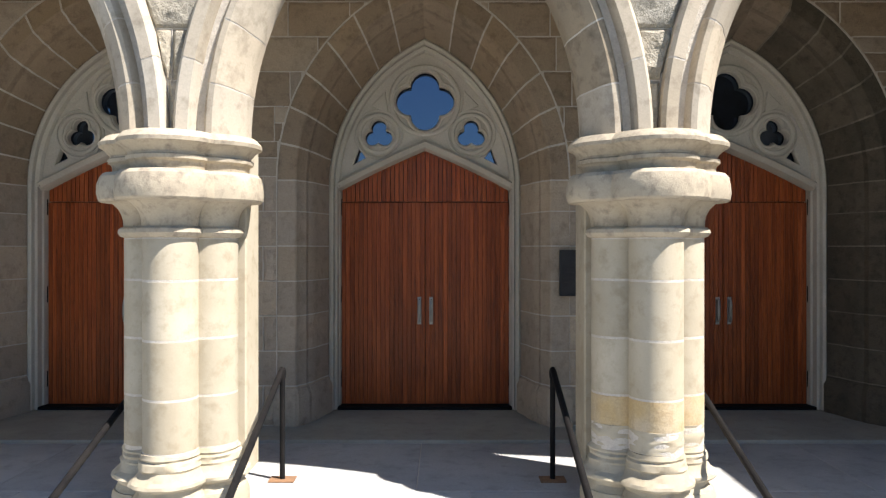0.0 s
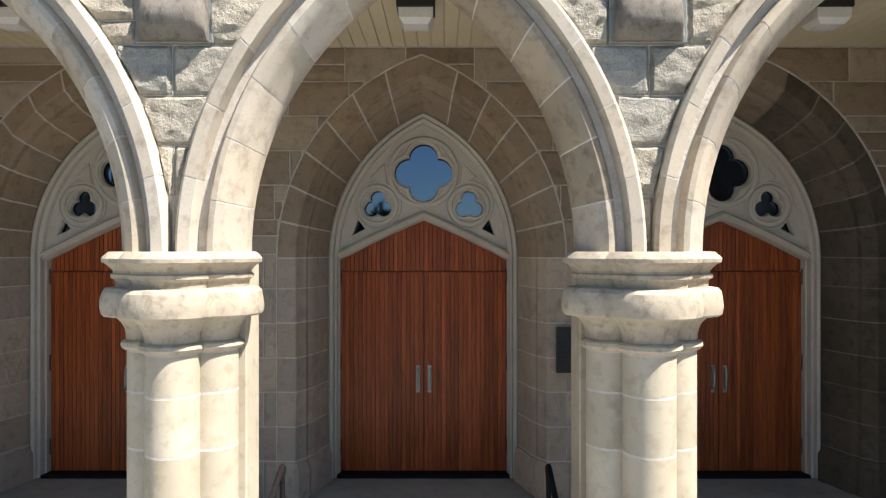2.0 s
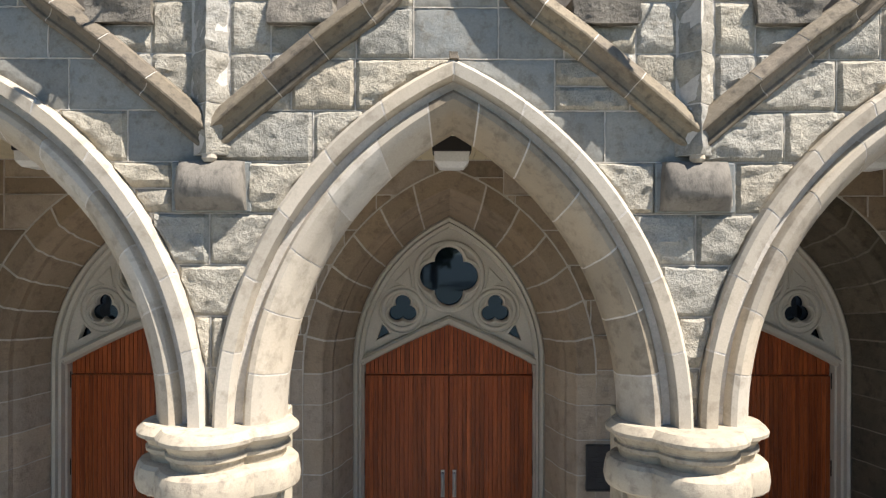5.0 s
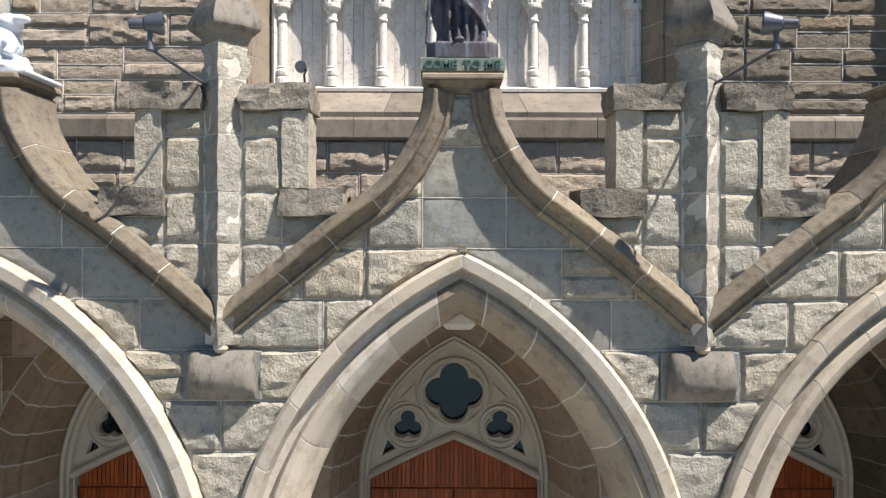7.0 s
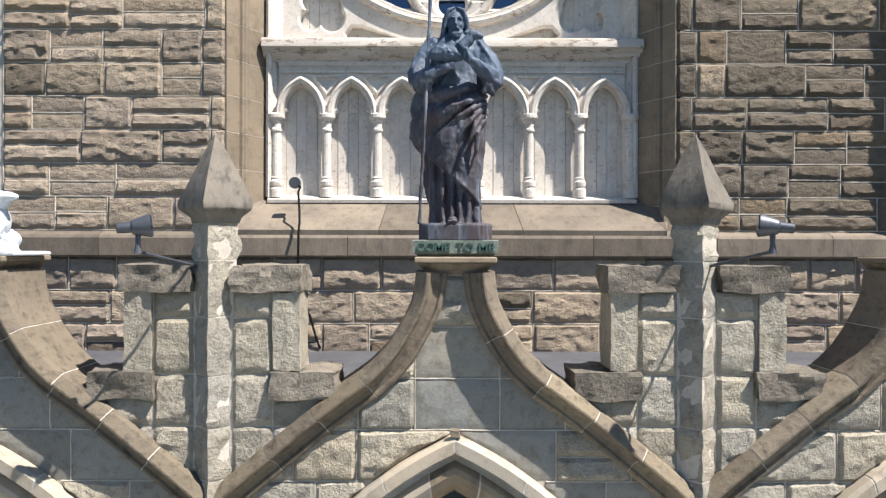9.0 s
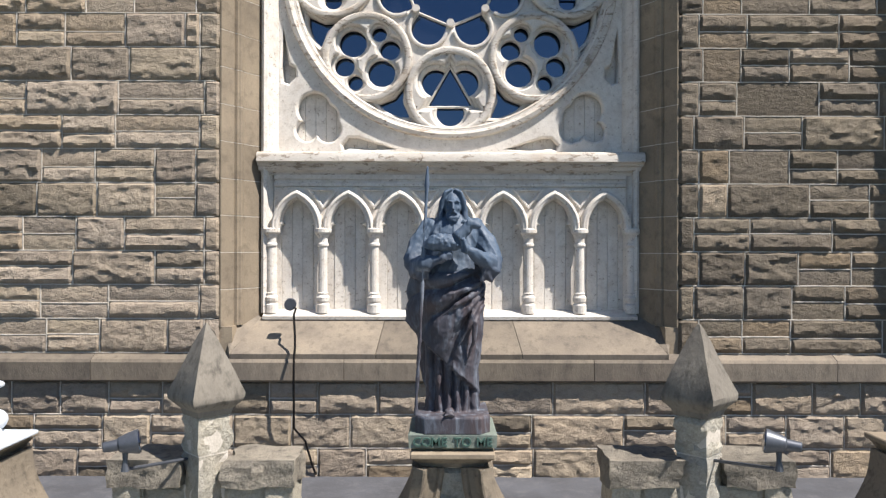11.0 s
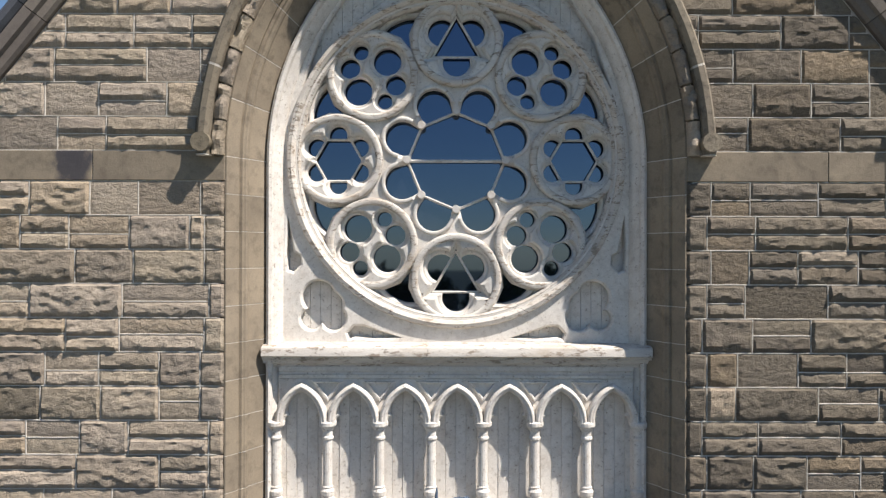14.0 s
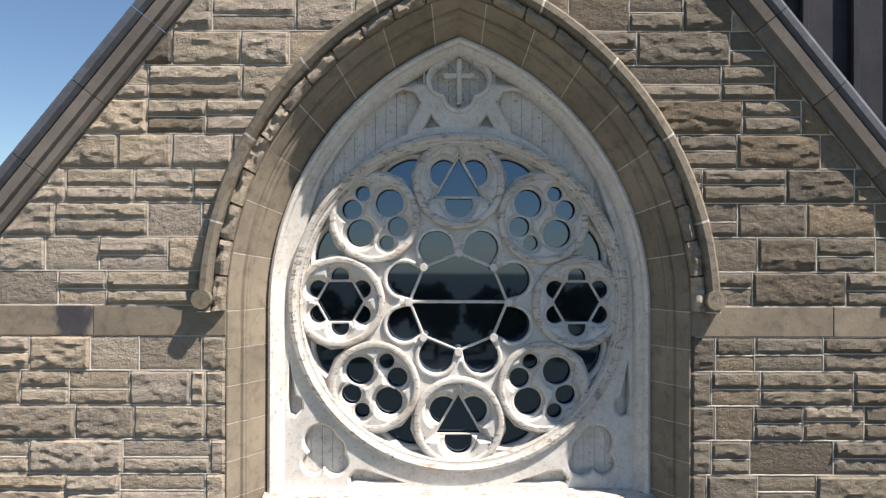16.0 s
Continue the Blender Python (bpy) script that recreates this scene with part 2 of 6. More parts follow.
M_RAKE = material("dark grey-brown gable coping", (0.18, 0.155, 0.13), (0.14, 0.12, 0.105), (0.07, 0.062, 0.056), scale=2.0, bump=0.3, vary=0.25, stain=0.4)
M_GALV = material("grey painted lamp metal", (0.12, 0.13, 0.15), (0.09, 0.1, 0.12), None, scale=5.0, bump=0.05, rough=0.45, vary=0.0, metal=0.5)
M_STEEL = material("worn steel", (0.45, 0.44, 0.42), (0.35, 0.34, 0.33), None, scale=8.0, bump=0.05, rough=0.35, vary=0.0, metal=0.9)
M_VERD = material("green verdigris plaque", (0.15, 0.18, 0.16), (0.20, 0.235, 0.20), (0.07, 0.075, 0.065), scale=6.0, bump=0.3, rough=0.7, vary=0.0)
M_LETTER = material("dark green bronze letters", (0.05, 0.10, 0.085), (0.07, 0.13, 0.11), None, scale=8.0, bump=0.2, rough=0.6, vary=0.0)
M_PALE = material("pale blue-grey painted stone", (0.55, 0.60, 0.66), (0.62, 0.66, 0.70), (0.40, 0.43, 0.47), scale=6.0, bump=0.2, vary=0.0)
M_OPAL = material("frosted lamp plastic", (0.62, 0.61, 0.58), (0.58, 0.57, 0.54), None, scale=3.0, bump=0.02, rough=0.4, vary=0.0)
M_HOUSE_UNLIT = material("dark brown, lamp housing and unlit interior", (0.02, 0.018, 0.018), (0.025, 0.022, 0.02), None, scale=3.0, bump=0.05, rough=0.6, vary=0.0)
M_PLAQUE = material("dark bronze plaque", (0.035, 0.035, 0.038), (0.05, 0.05, 0.052), None, scale=6.0, bump=0.2, rough=0.5, vary=0.0, metal=0.3)


def glass_material(name, tint, rough, ior=2.0, gloss=(0.50, 0.66, 1.0)):
    m = bpy.data.materials.new(name)
    m.use_nodes = True
    b = m.node_tree.nodes["Principled BSDF"]
    b.inputs["Base Color"].default_value = (*tint, 1)
    b.inputs["Roughness"].default_value = rough
    b.inputs["IOR"].default_value = ior
    b.inputs["Specular IOR Level"].default_value = 0.8
    b.inputs["Specular Tint"].default_value = (*gloss, 1)
    return m


# gloss tinted blue: part of the mirrored sky's blue sits in the glass
M_GLASS = glass_material("dark protective glazing", (0.009, 0.011, 0.017), 0.03, gloss=(0.48, 0.68, 1.0))


# ---- building helpers ----
from mathutils import geometry

def mesh_of(name, bm, mat, smooth=True):
    bmesh.ops.recalc_face_normals(bm, faces=bm.faces)
    me = bpy.data.meshes.new(name)
    bm.to_mesh(me)
    bm.free()
    me.materials.append(mat)
    if smooth:
        for p in me.polygons:
            p.use_smooth = True
        me.set_sharp_from_angle(angle=radians(26))
    return me


def part(name, bm, mat, parent=None, label="", smooth=True):
    ob = new(name, bm if isinstance(bm, bpy.types.Mesh) else mesh_of(name, bm, mat, smooth))
    ob.parent = parent
    if label:
        ob["label"] = label
    return ob


def thing(name, at, label, category, group="", kind=""):
    return tagged(new(name), label, category, group, kind) if at is None else place(tagged(new(name), label, category, group, kind), at)


def place(ob, at):
    ob.location = at
    return ob


def box(bm, x0, x1, y0, y1, z0, z1, bev=0.0, seg=1):
    vs = [bm.verts.new((x, y, z)) for x in (x0, x1) for y in (y0, y1) for z in (z0, z1)]
    fs = [bm.faces.new([vs[i] for i in q]) for q in ((0, 1, 3, 2), (4, 6, 7, 5), (0, 4, 5, 1), (2, 3, 7, 6), (0, 2, 6, 4), (1, 5, 7, 3))]
    if bev:
        bmesh.ops.recalc_face_normals(bm, faces=fs)
        es = list({e for f in fs for e in f.edges})
        bmesh.ops.bevel(bm, geom=es, offset=bev, segments=seg, affect="EDGES", profile=0.5)
    return bm


def a_box(*a, **k):
    return box(bmesh.new(), *a, **k)


def loft(bm, rings, closed=True, caps=True):
    """Skins a row of point rings that have the same number of points."""
    vs = [[bm.verts.new(p) for p in r] for r in rings]
    n = len(vs[0])
    for a, b in zip(vs, vs[1:]):
        for i in range(n if closed else n - 1):
            j = (i + 1) % n
            bm.faces.new((a[i], a[j], b[j], b[i]))
    if caps and closed:
        bm.faces.new(vs[0][::-1])
        bm.faces.new(vs[-1])
    return bm


def lathe(bm, profile, at=(0, 0, 0), n=24, wide=None):
    """profile: (radius, z) from the bottom up; wide(angle, radius) may shape the plan."""
    rings = []
    for r, z in profile:
        rings.append([(at[0] + (wide(2 * math.pi * i / n, r) if wide else r) * math.cos(2 * math.pi * i / n), at[1] + (wide(2 * math.pi * i / n, r) if wide else r) * math.sin(2 * math.pi * i / n), at[2] + z) for i in range(n)])
    return loft(bm, rings)


def tube(bm, path, r, n=10):
    """A round bar along a path; r is a number or one for each point."""
    pts = [Vector(p) for p in path]
    rings = []
    side = None
    for i, p in enumerate(pts):
        d = (pts[min(i + 1, len(pts) - 1)] - pts[max(i - 1, 0)]).normalized()
        if side is None:
            side = d.orthogonal().normalized()
        side = (side - d * side.dot(d)).normalized()
        up = d.cross(side)
        rr = r[i] if isinstance(r, (list, tuple)) else r
        rings.append([p + rr * (math.cos(2 * math.pi * k / n) * side + math.sin(2 * math.pi * k / n) * up) for k in range(n)])
    return loft(bm, rings)


def columns_solid(bm, cols, y0, y1):
    """A wall between y0 and y1 whose foot and head follow columns of (x, foot, head)."""
    vs = [[bm.verts.new((x, y, z)) for y in (y0, y1) for z in (lo, hi)] for x, lo, hi in cols]
    for a, b in zip(vs, vs[1:]):
        for q in ((a[0], b[0], b[1], a[1]), (a[2], a[3], b[3], b[2]), (a[1], b[1], b[3], a[3]), (a[0], a[2], b[2], b[0])):
            if len({tuple(v.co) for v in q}) == 4:
                bm.faces.new(q)
    for a in (vs[0], vs[-1]):
        bm.faces.new((a[0], a[1], a[3], a[2]))
    return bm


def arch_at(a, h, u):
    """The point (dx, dz) of a pointed arch of half-span a and rise h; u from -1, left springing, over 0, the apex, to 1."""
    r = (a * a + h * h) / (2 * a)
    c = r - a
    w = (1 - abs(u)) * math.acos(c / r)
    return math.copysign(1, u) * (r * math.cos(w) - c), r * math.sin(w)


def arch_z(a, h, dx):
    r = (a * a + h * h) / (2 * a)
    c = r - a
    return math.sqrt(max(0.0, r * r - (abs(dx) + c) ** 2))


def rise(c, a):
    """The rise of a pointed arch of half-span a whose circles' centres lie c past the axis."""
    return math.sqrt((a + c) ** 2 - c * c)


def inset(sec, d):
    out = []
    n = len(sec)
    area = sum(sec[i][0] * sec[(i + 1) % n][1] - sec[(i + 1) % n][0] * sec[i][1] for i in range(n))
    sg = 1 if area > 0 else -1
    for i in range(n):
        p, q, s = Vector(sec[i - 1]), Vector(sec[i]), Vector(sec[(i + 1) % n])
        e = (q - p).normalized() + (s - q).normalized()
        nn = Vector((-e.y, e.x)) * sg
        nn = nn.normalized() if nn.length > 1e-6 else Vector((0, 0))
        out.append((q.x + nn.x * d, q.y + nn.y * d))
    return out


def ring_piece(bm, cx, z0, c, sec, u0, u1, wobble=0.0):
    """One stone of a pointed ring: sec holds (half-span, y) round the section; all circles share their centres."""
    n = max(1, math.ceil(abs(u1 - u0) / (0.012 if wobble else 0.05)))
    us = [u0 + (u1 - u0) * i / n for i in range(n + 1)]
    if u0 < 0 < u1:
        us = sorted(set([u for u in us if abs(u) > 0.01] + [0.0]))
    rings = []
    for u in us:
        ring = []
        for a, y in sec:
            cc = c(a) if callable(c) else c
            if u == 0.0:
                dx, dz = 0.0, rise(cc, a)
            else:
                dx, dz = arch_at(a, rise(cc, a), u)
            w = wobble * (noise.noise((cx + dx * 9, y * 15, dz * 9)) + 0.6 * noise.noise((cx + dx * 23, y * 31, dz * 23)))
            ring.append((cx + dx, y + w, z0 + dz))
        rings.append(ring)
    return loft(bm, rings)


def ring_stones(root, name, cx, z0, c, sec, cuts, mat, core, gap=0.0025, wobble=0.0, bed=0.0025, proud=0.0):
    part("mortar_bed", ring_piece(bmesh.new(), cx, z0, c, inset(sec, bed), -1, 1), core, root)
    for a, b in zip(cuts, cuts[1:]):
        part(name, ring_piece(bmesh.new(), cx, z0, c, sec, a + gap, b - gap, wobble), mat(a) if callable(mat) else mat, root)
    if proud:
        bm = bmesh.new()
        for u in cuts[1:-1]:
            if abs(u) > 0.02:
                ring_piece(bm, cx, z0, c, inset(sec, -proud), u - gap * 1.05, u + gap * 1.05)
        part("mortar_joints", bm, core, root)


def jamb_stones(root, name, cx, side, sec, zs, mat, core, gap=0.004, proud=0.0):
    """The straight jamb under a ring: sec as for the ring."""
    def prism(s, z0, z1):
        return loft(bmesh.new(), [[(cx + side * a, y, z) for a, y in s] for z in (z0, z1)])
    part("mortar_bed", prism(inset(sec, 0.0025), zs[0], zs[-1]), core, root)
    for a, b in zip(zs, zs[1:]):
        part(name, prism(sec, a + gap, b - gap), mat, root)
    for z in zs[1:-1] if proud else ():
        part("mortar_joint", prism(inset(sec, -proud), z - gap * 0.95, z + gap * 0.95), core, root)


def rock(x0, x1, z0, z1, y, relief, seed, lo=None, hi=None, step=0.025, back=0.06, margin=0.02):
    """A rock-faced stone whose rim lies at y and whose face bulges towards -y; lo and hi cut its foot and head. None if nothing is left."""
    nx = max(4, round((x1 - x0) / step))
    nz = max(4, round((z1 - z0) / step))
    cols = []
    for i in range(nx + 1):
        x = x0 + (x1 - x0) * i / nx
        a = max(z0, lo(x)) if lo else z0
        b = min(z1, hi(x)) if hi else z1
        cols.append((x, a, b) if b - a > 0.02 else None)
    runs, run = [], []
    for c in cols + [None]:
        if c:
            run.append(c)
        else:
            if len(run) > 1:
                runs.append(run)
            run = []
    if not runs:
        return None
    bm = bmesh.new()
    for run in runs:
        xa, xb = run[0][0], run[-1][0]
        grid = []
        for x, a, b in run:
            row = []
            for k in range(nz + 1):
                z = a + (b - a) * k / nz
                d = min(x - xa, xb - x, (z - a) * 0.45, b - z)
                e = min(1.0, max(0.0, d / (margin * (0.5 + 1.6 * abs(noise.noise((x * 6, seed, z * 6))))))) ** 0.6
                wx = x + 0.02 * noise.noise((x * 14, seed, z * 14))
                wz = z + 0.02 * noise.noise((x * 14, seed + 5, z * 14))
                p = Vector((wx * 6.5 + seed * 7.7, seed * 3.3, wz * 11.0))
                ds, cs = noise.voronoi(p)
                v = tot = 0.0
                for dc, c in zip(ds[:3], cs[:3]):
                    g = math.exp(-13 * (dc - ds[0]))
                    if g < 0.03:
                        break
                    tot += g
                    v += g * (0.3 * noise.noise(c * 13.7) + 0.75 * noise.noise(c * 17.1) * (p.x - c.x) + (0.55 * noise.noise(c * 9.3) - 0.34) * (p.z - c.z))
                v = 0.78 + v / tot + 0.2 * noise.noise((wx * 3 + seed, seed, wz * 4)) + 0.12 * noise.noise((wx * 30, seed, wz * 36))
                j = 0.006 * noise.noise((x * 23, seed, z * 23))
                t = (z - a) / (b - a)
                tb = 0.26 + 0.18 * noise.noise((x * 7 + seed, seed, 0.3)) + 0.1 * noise.noise((x * 19 + seed, seed, 0.7))
                belly = t / tb if t < tb else 1 - 0.6 * (t - tb) / (1 - tb)
                mixb = 0.8 if b - a < 0.25 else 0.4
                row.append(bm.verts.new((x + j, y - relief * e * max(0.08, v) * (1 - mixb + mixb * belly), z + j)))
            grid.append(row)
        for ra, rb in zip(grid, grid[1:]):
            for k in range(nz):
                bm.faces.new((ra[k], rb[k], rb[k + 1], ra[k + 1]))
        rim = [r[0] for r in grid] + grid[-1][1:] + [r[-1] for r in grid[-2::-1]] + grid[0][-2:0:-1]
        bk = [bm.verts.new((v.co.x, y + back, v.co.z)) for v in rim]
        for i in range(len(rim)):
            j = (i + 1) % len(rim)
            bm.faces.new((rim[i], bk[i], bk[j], rim[j]))
    return bm


def inside(loops, x, z):
    odd = False
    for lp in loops:
        for (ax, az), (bx, bz) in zip(lp, lp[1:] + lp[:1]):
            if (az > z) != (bz > z) and x < ax + (z - az) / (bz - az) * (bx - ax):
                odd = not odd
    return odd


def shrunk(lp, d):
    """A loop moved by d to its left, corners cut short."""
    out = []
    n = len(lp)
    for i in range(n):
        p, q, r = Vector(lp[i - 1]), Vector(lp[i]), Vector(lp[(i + 1) % n])
        e, f = (q - p), (r - q)
        if e.length < 1e-6 or f.length < 1e-6:
            out.append(tuple(q))
            continue
        e.normalize(), f.normalize()
        m = Vector((-e.y - f.y, e.x + f.x))
        k = max(0.55, m.length / 2)
        m = m.normalized() if m.length > 1e-5 else Vector((-e.y, e.x))
        out.append(tuple(q + m * d / k))
    return out


def plate(name, loops, y0, y1, mat, parent, bev=0.0, label="", segs=1):
    """A plate in the plane of the front, with holes: loops of (x, z), the outline first; its front edges are chamfered by bev."""
    fixed = []
    for i, lp in enumerate(loops):
        area = sum(p[0] * q[1] - q[0] * p[1] for p, q in zip(lp, lp[1:] + lp[:1]))
        fixed.append(list(lp) if (area > 0) == (i == 0) else list(lp)[::-1])
    bm = bmesh.new()
    rings = [[(fixed, y1, 0.0), (fixed, y0 + bev, 0.0)]][0]
    if bev:
        rings.append(([shrunk(lp, bev * 0.4) for lp in fixed], y0 + bev * 0.35, 0.0))
        rings.append(([shrunk(lp, bev) for lp in fixed], y0, 0.0))
    made = [[[bm.verts.new((x, y, z)) for x, z in lp] for lp in ls] for ls, y, _ in rings]
    for a, b in zip(made, made[1:]):
        for la, lb in zip(a, b):
            for i in range(len(la)):
                j = (i + 1) % len(la)
                bm.faces.new((la[i], la[j], lb[j], lb[i]))
    for vs, (ls, _, _) in ((made[0], rings[0]), (made[-1], rings[-1])):
        flat = [v for lp in vs for v in lp]
        pts, edges, k = [], [], 0
        for lp in ls:
            pts += [Vector(p) for p in lp]
            edges += [(k + i, k + (i + 1) % len(lp)) for i in range(len(lp))]
            k += len(lp)
        cv, _, cf, ov, _, _ = geometry.delaunay_2d_cdt(pts, edges, [], 0, 1e-6)
        for f in cf:
            c = sum((cv[i] for i in f), Vector((0, 0))) / len(f)
            if inside(ls, c.x, c.y) and all(ov[i] for i in f):
                tri = [flat[ov[i][0]] for i in f]
                if len(set(tri)) == 3:
                    try:
                        bm.faces.new(tri)
                    except ValueError:
                        pass
    return part(name, bm, mat, parent, label)


def circle(cx, cz, r, n=32, a0=0.0):
    return [(cx + r * math.cos(a0 + 2 * math.pi * i / n), cz + r * math.sin(a0 + 2 * math.pi * i / n)) for i in range(n)]


def foil(cx, cz, lobes, n=144, core=None):
    """The outline of overlapping round lobes (dx, dz, r) seen from (cx, cz); core: (radius, corners, first angle) of a polygon joined to them."""
    out = []
    for i in range(n):
        w = 2 * math.pi * i / n
        ux, uz = math.cos(w), math.sin(w)
        best = 0.01
        for dx, dz, r in lobes:
            b = ux * dx + uz * dz
            q = r * r - (dx * dx + dz * dz - b * b)
            if q > 0:
                best = max(best, b + math.sqrt(q))
        if core:
            rr, k, a0 = core
            s = 2 * math.pi / k
            t = (w - a0) % s - s / 2
            best = max(best, rr * math.cos(s / 2) / math.cos(t))
        out.append((cx + best * ux, cz + best * uz))
    return out


def arch_loop(cx, z0, c, a, foot, n=24):
    """A pointed opening from its foot up over the springing z0."""
    top = [arch_at(a, rise(c, a), -1 + 2 * i / n) if i * 2 != n else (0, rise(c, a)) for i in range(n + 1)]
    return [(cx + a, foot), (cx - a, foot)] + [(cx + x, z0 + z) for x, z in top]


def course(root, name, x0, x1, z0, z1, y, relief, mat, rng, widths, lo=None, hi=None, split=0.48, shift=0.0, skip=None, flat=0.0, beads=None, other=None, **k):
    """One course of stones, some of them split into two thin ones."""
    x = x0 - shift
    while x < x1 - 0.02:
        w = rng.choice(widths)
        a, b = max(x, x0), min(x + w, x1)
        if x1 - b < 0.12:
            b = x1
        x = x + w if b < x1 else x1
        if b - a < 0.05:
            continue
        two = rng.random() < split and b - a > 0.28
        mid = z0 + (z1 - z0) * rng.uniform(0.44, 0.56)
        for p, q in (((z0, mid), (mid, z1)) if two else ((z0, z1),)):
            if skip and skip(a, b, p, q):
                continue
            bm = rock(a + 0.0045, b - 0.0045, p + 0.0045, q - 0.0045, y, relief * (0.3 if rng.random() < flat else 1.0) * rng.uniform(0.7, 1.25), rng.uniform(0, 90), lo, hi, **k)
            if bm:
                part(name, bm, (other(rng) if other else None) or mat, root)
                if beads is not None:
                    beads.append((a, p, b, p))
                    beads.append((b, p, b, q))


def pointing(root, beads, y, proud, half, mat, lo=None, hi=None):
    """The raised mortar ribbons along the joints, one skin."""
    bm = bmesh.new()
    for x0, z0, x1, z1 in beads:
        n = max(1, round(max(abs(x1 - x0), abs(z1 - z0)) / 0.07))
        pts = []
        for i in range(n + 1):
            x, z = x0 + (x1 - x0) * i / n, z0 + (z1 - z0) * i / n
            if (lo and z < lo(x)) or (hi and z > hi(x)):
                continue
            w = 0.004 * noise.noise((x * 11, z * 11, 2.0))
            k = half * (1 + 0.5 * noise.noise((x * 17, z * 17, 5.0)))
            d = proud * (1 + 0.35 * noise.noise((x * 9, z * 9, 8.0)))
            if x1 > x0:
                pts.append([(x, y + 0.01, z + w - k), (x, y - d, z + w - k * 0.6), (x, y - d, z + w + k * 0.6), (x, y + 0.01, z + w + k)])
            else:
                pts.append([(x + w - k, y + 0.01, z), (x + w - k * 0.6, y - d, z), (x + w + k * 0.6, y - d, z), (x + w + k, y + 0.01, z)])
        if len(pts) > 1:
            loft(bm, pts)
    return part("mortar_joints", bm, mat, root)


# ---- ground, steps, porch floor ----
bm = bmesh.new()
bmesh.ops.create_grid(bm, x_segments=40, y_segments=40, size=400)
for v in bm.verts:
    v.co.z = -1.02
tagged(part("ground", bm, material("grey paving and lawn", (0.045, 0.05, 0.035), (0.035, 0.042, 0.028), (0.06, 0.06, 0.055), scale=0.3, grain=8.0, bump=0.3, vary=0.0)), "grassy ground round the church", "ground", kind="structure")
# out of view, kept pale so that it bounces sunlight into the porch
bm = a_box(-14, 14, -4, 2.2, -1.03, -1.0)
tagged(part("pavement", bm, material("pale concrete paving", (0.40, 0.385, 0.35), (0.34, 0.325, 0.295), (0.3, 0.28, 0.26), scale=0.6, bump=0.2, vary=0.0)), "unseen pale forecourt paving that bounces sun into the porch", "pavement", kind="structure")
floor_root = thing("floor", None, "worn bluestone porch floor of large slabs", "floor", kind="structure")
part("bed", a_box(-6.6, 6.4, 4.35, 9.2, -1.02, -0.004), M_MORTAR, floor_root)
rng = random.Random(5)
for j, (ya, yb) in enumerate(((4.35, 5.5), (5.5, 6.85))):
    x = -6.6 - 0.4 * j
    while x < 6.3:
        w = (1.55, 1.8, 1.65)[(j + int(abs(x) * 3)) % 3]
        part("slab", a_box(max(x, -6.6) + 0.004, min(x + w, 6.4) - 0.004, ya + 0.004, yb - 0.004, -0.05, 0.0, bev=0.004), M_SLATE, floor_root)
        x += w
for k in (-1, 0, 1):
    cx = AXIS + 3.36 * k
    part("door_slab", a_box(cx - 1.67, cx + 1.67, 6.86, 8.5, -0.05, 0.03, bev=0.008), M_SLAB, floor_root, "worn sandstone slab before the doors")
steps = thing("steps", None, "broad bluestone steps up to the porch", "steps", kind="structure")
for i in range(6):
    part("step", a_box(-6.6, 6.4, 4.35 - 0.42 * (i + 1), 4.35 - 0.42 * i + 0.04, -1.02, -0.16 * (i + 1), bev=0.012), M_SLATE, steps)

# ---- arcade ----
SPRING = 2.57
ARC_C = 1.09


def arc_c(a):
    return 1.09 + 0.10 * (1.61 - a)


ARC_A = 1.61
HOOD = [(1.61, 5.02), (1.61, 4.93), (1.585, 4.90), (1.505, 4.905), (1.495, 4.96), (1.48, 5.04), (1.48, 5.10)]
ROLL = [(1.475, 5.32), (1.475, 5.085), (1.45, 5.07), (1.432, 5.03), (1.42, 4.985), (1.40, 4.96), (1.36, 4.955), (1.31, 4.98), (1.275, 5.02), (1.25, 5.08), (1.235, 5.10), (1.20, 5.16), (1.185, 5.20), (1.185, 5.32)]
arcade = thing("wall_arcade", None, "grey-green rock-faced stone arcade wall with pointed arches", "wall", kind="structure")


def ogee(dx):
    """Height of the gable's curved slope over a bay, at dx from its axis: the lower edge of the coping."""
    pts = ((0.0, 6.14), (0.15, 6.13), (0.17, 5.95), (0.23, 5.82), (0.32, 5.62), (0.47, 5.45), (0.69, 5.28), (0.99, 5.06), (1.40, 4.75), (1.70, 4.52))
    d = min(abs(dx), 1.69)
    for (a, p), (b, q) in zip(pts, pts[1:]):
        if a <= d <= b:
            return p + (q - p) * (d - a) / (b - a)


def bay_of(x):
    return AXIS + BAY * round((x - AXIS) / BAY)


def spandrel_foot(x):
    d = abs(x - bay_of(x))
    return SPRING + arch_z(ARC_A, rise(ARC_C, ARC_A), d) if d < ARC_A else SPRING


def gable_head(x):
    return ogee(x - bay_of(x))


X0, X1 = AXIS - 1.5 * BAY, AXIS + 1.5 * BAY
cols = []
for i in range(241):
    x = X0 + (X1 - X0) * i / 240
    d = abs(x - bay_of(x))
    lo = SPRING + arch_z(1.33, rise(arc_c(1.33), 1.33), d) if d < 1.33 else SPRING
    cols.append((x, lo, gable_head(x)))
part("core", columns_solid(bmesh.new(), cols, 5.0225, 5.30), M_MORTAR, arcade)
V_CUTS = [-1, -0.83, -0.66, -0.5, -0.34, -0.18, 0, 0.18, 0.34, 0.5, 0.66, 0.83, 1]
